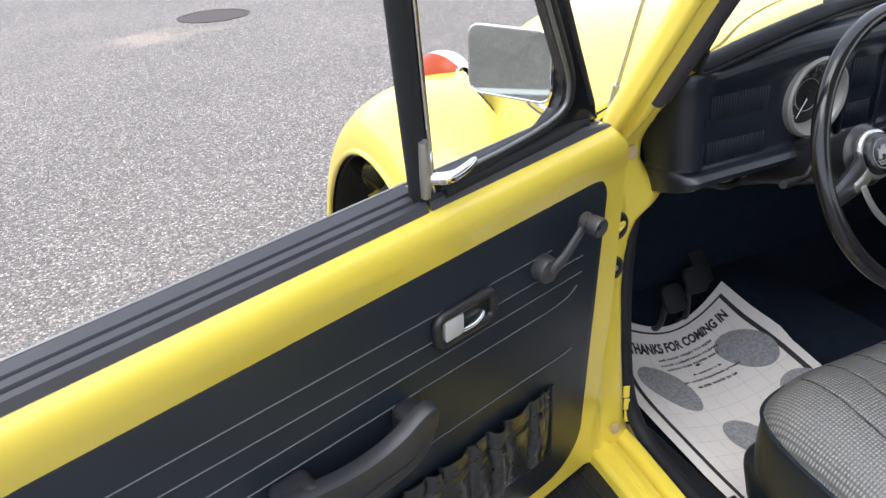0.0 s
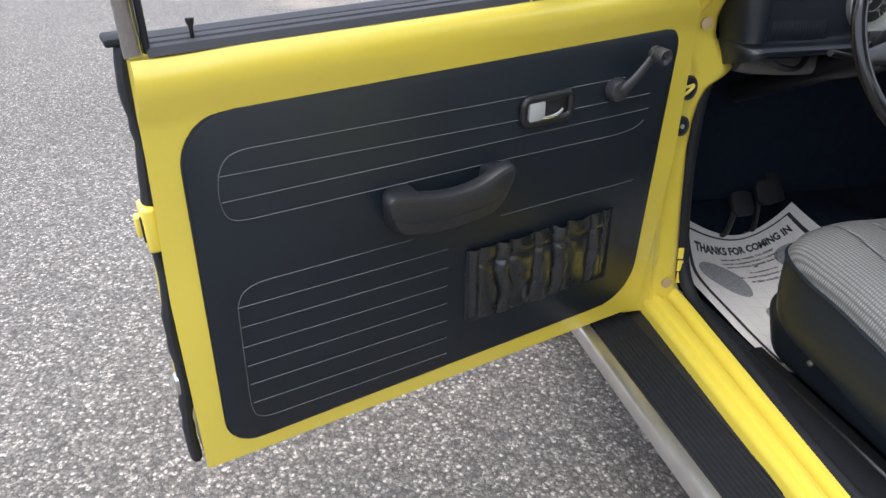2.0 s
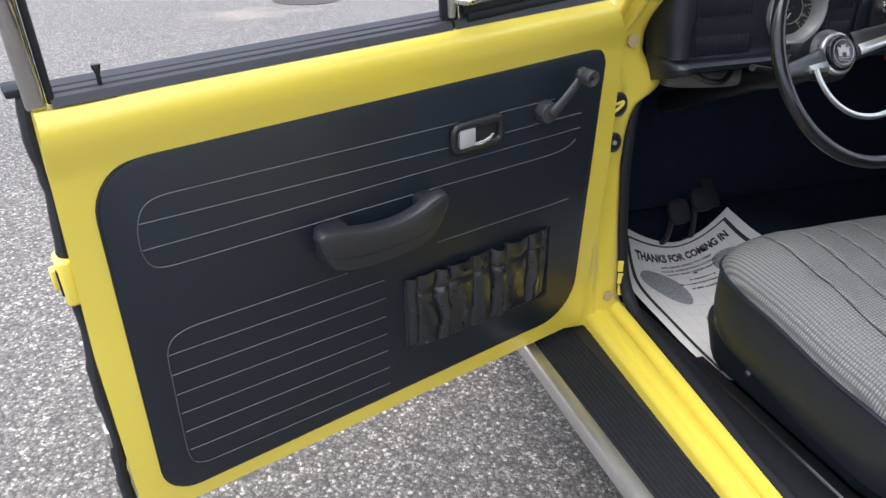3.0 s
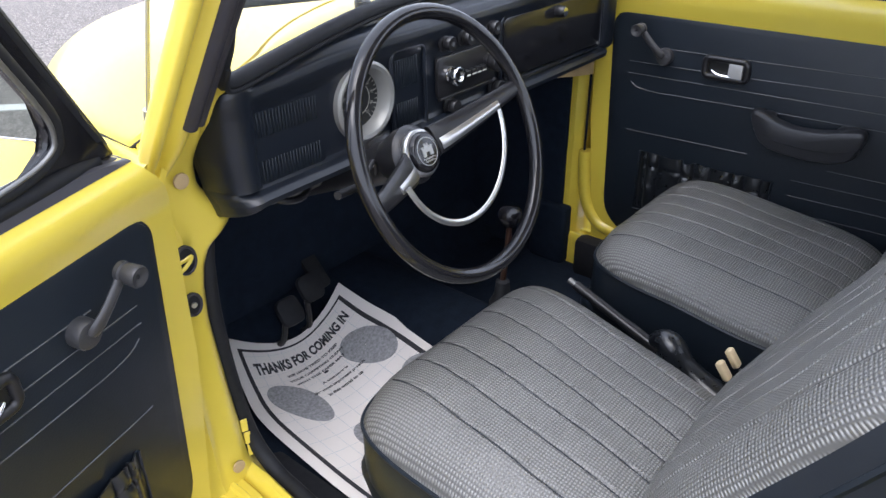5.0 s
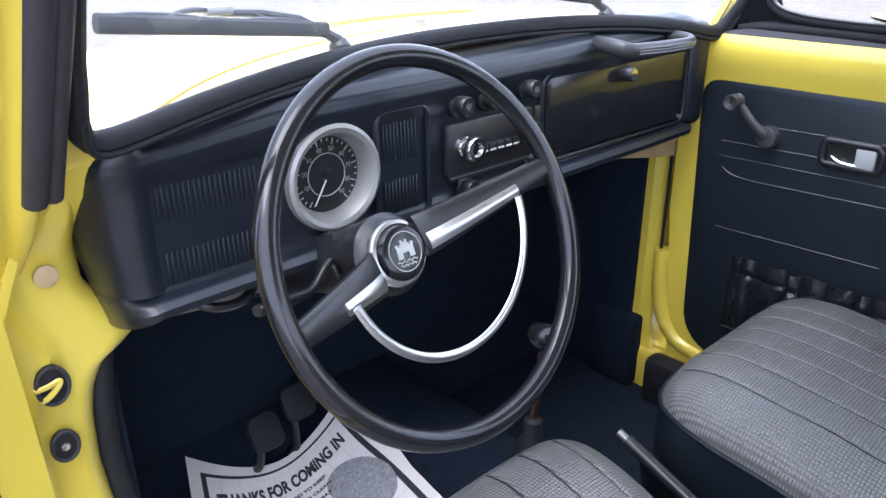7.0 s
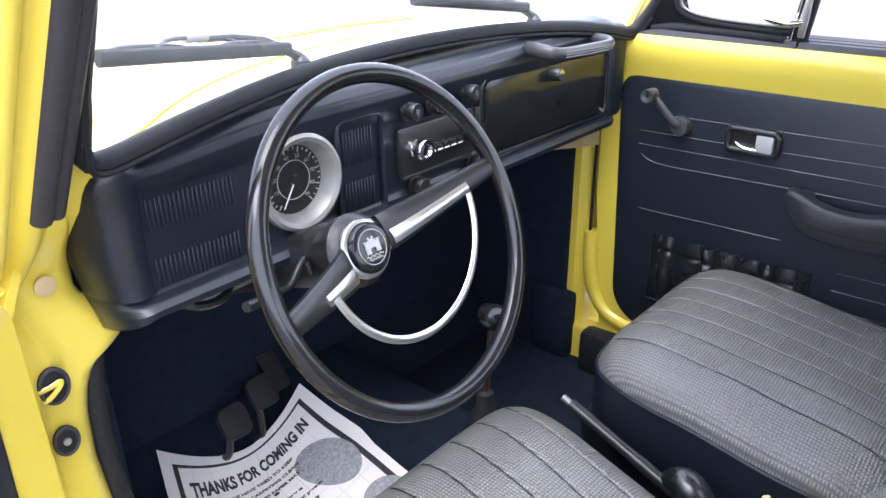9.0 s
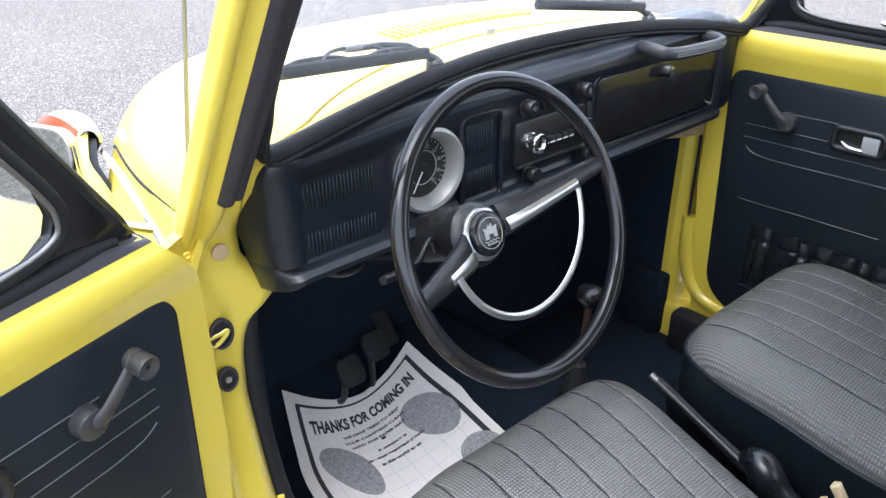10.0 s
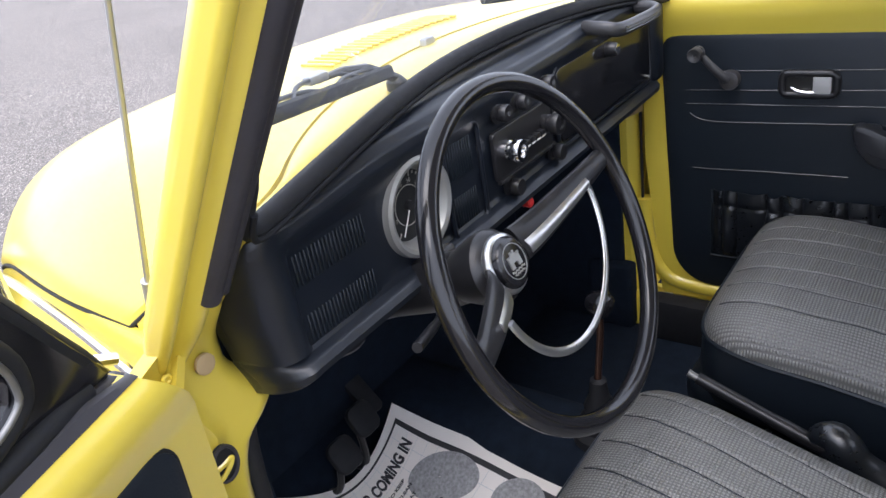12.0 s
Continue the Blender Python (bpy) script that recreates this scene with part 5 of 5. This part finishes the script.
    part("latch_pivot", tube([lean(0.377, 0.665, 0.014), lean(0.380, 0.695, 0.016), lean(0.385, 0.735, 0.014)], [0.0055, 0.0075, 0.005], 10), SATIN, d)
    part("vent_stop", box(bmesh.new(), (0.265, -0.005, 0.655), (0.29, 0.006, 0.668), 0.002, 2), RUBBER, d)

    if is_open:
        seal = [(0.957 - 0.028 * (1 - t) + 0.002 * math.sin(23 * t) + 0.003 * noise.noise(Vector((t * 9, 0, 0))), -0.032 + 0.003 * math.sin(11 * t), 0.65 - 0.675 * t) for t in [k / 40 for k in range(41)]]
        part("edge_seal", tube(seal, [0.0095 + 0.003 * noise.noise(Vector((k * 0.9, 3, 1))) for k in range(41)], 10, flat=1.7, up=(0, 1, 0)), RUBBER, d, "worn black rubber door edge seal")
        part("seal_cap", box(bmesh.new(), (0.918, -0.060, 0.652), (0.948, -0.022, 0.662), 0.003, 2), RUBBER, d)
        lt = part("door_latch", box(bmesh.new(), (0.934, -0.048, 0.378), (0.954, -0.008, 0.446), 0.006, 3), YELLOW, d, "yellow-painted door latch")
        part("latch_fork", box(bmesh.new(), (0.951, -0.040, 0.398), (0.962, -0.024, 0.430), 0.004, 3), YELLOW, lt)
        part("latch_slot", box(bmesh.new(), (0.952, -0.021, 0.395), (0.956, -0.013, 0.432), 0.001, 1), RUBBER, lt)
        part("edge_bumper", box(bmesh.new(), (0.945, -0.045, 0.118), (0.962, -0.02, 0.15), 0.005, 2), SATIN, d, "small grey edge bumper")
    return d


def door_frame(h, heading, tilt, lean, hand):
    """Axes of a door: heading of its hinge-to-latch line from straight back, nose tilt, lean of its top towards the cabin."""
    along = Vector((hand * math.sin(heading), -math.cos(heading), 0))
    inward, up = Vector((-hand * math.cos(heading), -math.sin(heading), 0)), Vector((0, 0, 1))
    n, eb = inward * math.cos(lean) - up * math.sin(lean), up * math.cos(lean) + inward * math.sin(lean)
    return frame_of(h, along * math.cos(tilt) - eb * math.sin(tilt), n, along * math.sin(tilt) + eb * math.cos(tilt))


car_door(door_frame((-0.6113, -0.0008, 0.3570), radians(73.82), radians(3.2), 0.0785, -1), car, True)
car_door(door_frame((0.5506, 0.0012, 0.3935), 0.0115, -0.0038, 0.0, 1), car, False)

# ---- seats ----


def cushion(sx, sy, height, crown, pleats, m, skirt, edge=0.058, power=5, taper=1.0, narrow=0.0, slant=0.0, flare=0.0):
    """A padded cushion: half sizes sx, sy, rounded plan, pleats along y; face 0 woven, sides plain.
    Gives the mesh, the line of its rim and the lines of its seams."""
    bm = bmesh.new()

    def top(s, t, d):
        e = max(0, (d - 0.64) / 0.36)
        z = height + crown * (1 - d * d) - edge * (1 - math.sqrt(max(0, 1 - e * e)))
        for g in pleats:
            z -= 0.0035 * math.exp(-((s * sx - g - slant * t) / 0.0027) ** 2) * min(1, max(0, (0.97 - d) * 8))
        z += 0.003 * noise.noise(Vector((s * 3, t * 3, height)))
        return Vector((s * sx + (flare - narrow * (1 - t) / 2) * (s + 1) / 2, t * sy, z))

    def fn(u, v):
        s, t = 2 * u - 1, 2 * v - 1
        d = max(abs(s), abs(t))
        if d > 1e-6:
            p = (abs(s) ** power + abs(t) ** power) ** (1 / power)
            s, t = s / p * d, t / p * d
        return top(s, t, d)
    grid(fn, 480, 56, bm=bm)
    seams = []
    for g in pleats:
        line = []
        for k in range(-60, 61):
            t = k / 60
            s = (g + slant * t) / sx
            d = (abs(s) ** power + abs(t) ** power) ** (1 / power)
            if d < 0.93:
                line.append(m @ (top(s, t, d) + Vector((0, 0, 0.0006))))
        seams.append(line)
    rim = [e for e in bm.edges if len(e.link_faces) == 1]
    loop = [v.co.copy() for v in {v for e in rim for v in e.verts}]
    loop.sort(key=lambda p: math.atan2(p.y, p.x))
    for drop, grow in ((skirt * 0.25, 1.006 * taper), (skirt * 0.3, 1.0 * taper), (skirt * 0.3, 0.985 * taper), (skirt * 0.15, 0.975 * taper)):
        res = bmesh.ops.extrude_edge_only(bm, edges=rim)["geom"]
        for v in [g for g in res if isinstance(g, bmesh.types.BMVert)]:
            v.co = Vector((v.co.x * grow, v.co.y * grow, v.co.z - drop))
        for f in [g for g in res if isinstance(g, bmesh.types.BMFace)]:
            f.material_index = 1
        rim = [g for g in res if isinstance(g, bmesh.types.BMEdge)]
    bmesh.ops.transform(bm, matrix=m, verts=bm.verts)
    return bm, [m @ p for p in loop], seams


def seat(x, y, label, driver):
    s = thing("front_seat", label, "seat", "front seats")
    s.location = (x, y, 0)
    pl = [0.055 * k for k in range(-3, 4)]
    bm, rim, seams = cushion(0.242, 0.25, 0.588, 0.022, pl, pose(0, -0.235, 0, 6.5), 0.13, power=6, taper=0.99, narrow=0.095 if driver else 0.0, slant=0.0135 if driver else 0.0, flare=0.026 if driver else 0.0)
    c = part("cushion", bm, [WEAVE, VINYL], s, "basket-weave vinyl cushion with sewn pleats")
    part("piping", tube(rim, 0.004, 6, True), VINYL, c)
    for line in seams:
        part("seam", tube(line, 0.0011, 5), VINYL, c, "dark sewn seam")
    bm = box(bmesh.new(), (-0.212, -0.45, 0.29), (0.212, -0.02, 0.46), 0.05, 5)
    for v in bm.verts:
        v.co.x *= 0.80 + 0.20 * min(1, (v.co.z - 0.29) / 0.15)
    part("base", bm, VINYL, s)
    for k in (-1, 1):
        part("rail", box(bmesh.new(), (k * 0.17 - 0.015, -0.5, 0.268), (k * 0.17 + 0.015, 0.0, 0.295), 0.004, 1), PLASTIC, s)
    part("base_screw", lathe([(0.006, 0), (0.005, 0.004), (0, 0.005)], facing((-0.194, -0.17, 0.375), (-1, 0, -0.2)), 10), SATIN, s)
    bk = Matrix.Translation((0, -0.603 if driver else -0.665, 0.775)) @ pose(0, 0, 0, -59) @ Matrix.Translation((0, -0.018 if driver else 0.0, 0))
    bm, rim, seams = cushion(0.232, 0.25 if driver else 0.265, 0.036, 0.006, pl, Matrix(), 0.10, edge=0.036, power=4, narrow=-0.06 if driver else 0.0, flare=-0.075 if driver else 0.0)
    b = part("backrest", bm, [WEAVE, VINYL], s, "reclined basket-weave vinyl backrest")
    b.matrix_basis = bk
    for line in seams:
        part("seam", tube(line, 0.0011, 5), VINYL, b, "dark sewn seam")
    part("piping", tube([p + Vector((0, 0, -0.03)) for p in rim], 0.0045, 6, True), VINYL, b)
    part("back_panel", box(bmesh.new(), (-0.222, -0.25, -0.10), (0.222, 0.25, -0.04), 0.03, 4), VINYL, b)
    side = bk.inverted()
    kn = part("recline_knob", lathe([(0.014, 0), (0.014, 0.012), (0.02, 0.016), (0.021, 0.03), (0.015, 0.036), (0, 0.037)], side @ facing((-0.230, -0.61, 0.735), (-1, 0, 0)), 20), PLASTIC, b)
    part("escutcheon", plate(round_rect(0.06, 0.025, 0.011), 0.004, side @ facing((-0.229, -0.625, 0.75), (-1, 0, 0)) @ pose(0, 0, 0, 0, 0, -35), 0.001), PLASTIC, b)
    return s


seat(-0.296, -0.172, "black basket-weave vinyl driver seat with pleats", True).location.z = 0.01
seat(0.335, -0.205, "black basket-weave vinyl passenger seat with pleats", False).location.z = 0.013

# ---- paper floor mat ----
LEFT = [Vector(p) for p in ((-0.362, 0.345, 0.365), (-0.40, 0.24, 0.302), (-0.435, 0.13, 0.292), (-0.462, -0.08, 0.302), (-0.468, -0.245, 0.304))]
RIGHT = [Vector(p) for p in ((-0.088, 0.268, 0.402), (-0.086, 0.17, 0.385), (-0.085, 0.04, 0.372), (-0.09, -0.12, 0.35), (-0.10, -0.29, 0.33))]


def sheet(s, t, up=0.0):
    """A place on the paper: s from its outer to its inner edge, t from the toe board back."""
    def along(pts):
        k = min(max(t, 0), 1) * (len(pts) - 1)
        i = min(int(k), len(pts) - 2)
        f = k - i
        a, b, c, d = pts[max(i - 1, 0)], pts[i], pts[i + 1], pts[min(i + 2, len(pts) - 1)]
        return 0.5 * ((2 * b) + (c - a) * f + (2 * a - 5 * b + 4 * c - d) * f * f + (3 * b - a - 3 * c + d) * f**3)
    p = along(LEFT).lerp(along(RIGHT), s)
    sag = math.sin(math.pi * s) * (0.045 + 0.02 * (1 - t) ** 3)
    p.z += up - sag + 0.004 * noise.noise(Vector((s * 3, t * 4, 1)))
    p.y -= 0.03 * math.sin(math.pi * s) * (1 - t) ** 3
    return p


mat_thing = thing("paper_floor_mat", "white printed paper floor mat, crumpled on the carpet", "floor mat")
part("sheet", thick(grid(lambda u, v: sheet(u, v), 40, 60), 0.0008), PAPER, mat_thing)


def band(bm, a, b, width, up=0.0014, n=30):
    """A printed line from a to b in sheet shares."""
    d = Vector((b[0] - a[0], (b[1] - a[1]) * 1.9, 0)).normalized()
    w = Vector((-d.y, d.x / 1.9, 0)) * width
    grid(lambda u, v: sheet(a[0] + (b[0] - a[0]) * u + w.x * (v - 0.5), a[1] + (b[1] - a[1]) * u + w.y * (v - 0.5), up), n, 2, bm=bm)


bm = bmesh.new()
for a, b in (((0.075, 0.075), (0.925, 0.075)), ((0.925, 0.068), (0.925, 0.935)), ((0.925, 0.935), (0.075, 0.935)), ((0.075, 0.942), (0.075, 0.068))):
    band(bm, a, b, 0.026)
part("printed_border", bm, INK, mat_thing, "thick black printed border")
bm = bmesh.new()
for k in range(1, 9):
    band(bm, (0.06 + 0.88 * k / 9, 0.06), (0.06 + 0.88 * k / 9, 0.94), 0.003, 0.0011)
for k in range(1, 17):
    band(bm, (0.07, 0.05 + 0.9 * k / 17), (0.93, 0.05 + 0.9 * k / 17), 0.003, 0.0011)
tagged(part("printed_grid", bm, material("pale_ink", (0.6, 0.62, 0.63), 0.8), mat_thing, "fine pale grid"), kind="stuff")


def footprint(cs, ct, rs, rt, turn, name):
    def fn(u, v):
        a, r = 2 * math.pi * u, 0.02 + 0.98 * v
        x, y = rs * r * math.cos(a), rt * r * math.sin(a)
        c, s = math.cos(turn), math.sin(turn)
        return sheet(cs + x * c - y * s * 1.9, ct + (x * s) / 1.9 + y * c, 0.0016)
    part(name, grid(fn, 36, 8, close_u=True), SPECKLE, mat_thing, "grey printed shoe sole")


SPECKLE = material("speckled_print", (0.3, 0.3, 0.31), 0.8, vary=0.75, scale=170)
footprint(0.25, 0.425, 0.115, 0.155, -0.25, "sole_print")
footprint(0.42, 0.70, 0.10, 0.07, -0.25, "heel_print")
footprint(0.79, 0.385, 0.125, 0.135, -0.2, "sole_print")
footprint(0.85, 0.64, 0.10, 0.07, -0.2, "heel_print")


def print_words(words, s, t, size, squeeze=1.0):
    def lay(co):
        return sheet(s + co.x * squeeze / 0.31, t - co.y / 0.58, 0.0017)
    tagged(text_mesh(words, size, lay, INK, mat_thing, "printed_line", bold=0.045), kind="stuff")


print_words("THANKS FOR COMING IN", 0.50, 0.172, 0.043, 0.46)
for k, w in enumerate(("WE HAVE TRIED TO KEEP", "YOUR CARPETING CLEAN", "WITH THIS PAPER MAT")):
    print_words(w, 0.50, 0.242 + 0.042 * k, 0.0125, 0.85)
print_words("•", 0.52, 0.345, 0.03)
for k, w in enumerate(("A customer is", "the most important person", "in this world to us")):
    print_words(w, 0.54, 0.40 + 0.038 * k, 0.0115, 0.85)
print_words("IT HAS", 0.36, 0.86, 0.043, 0.46)
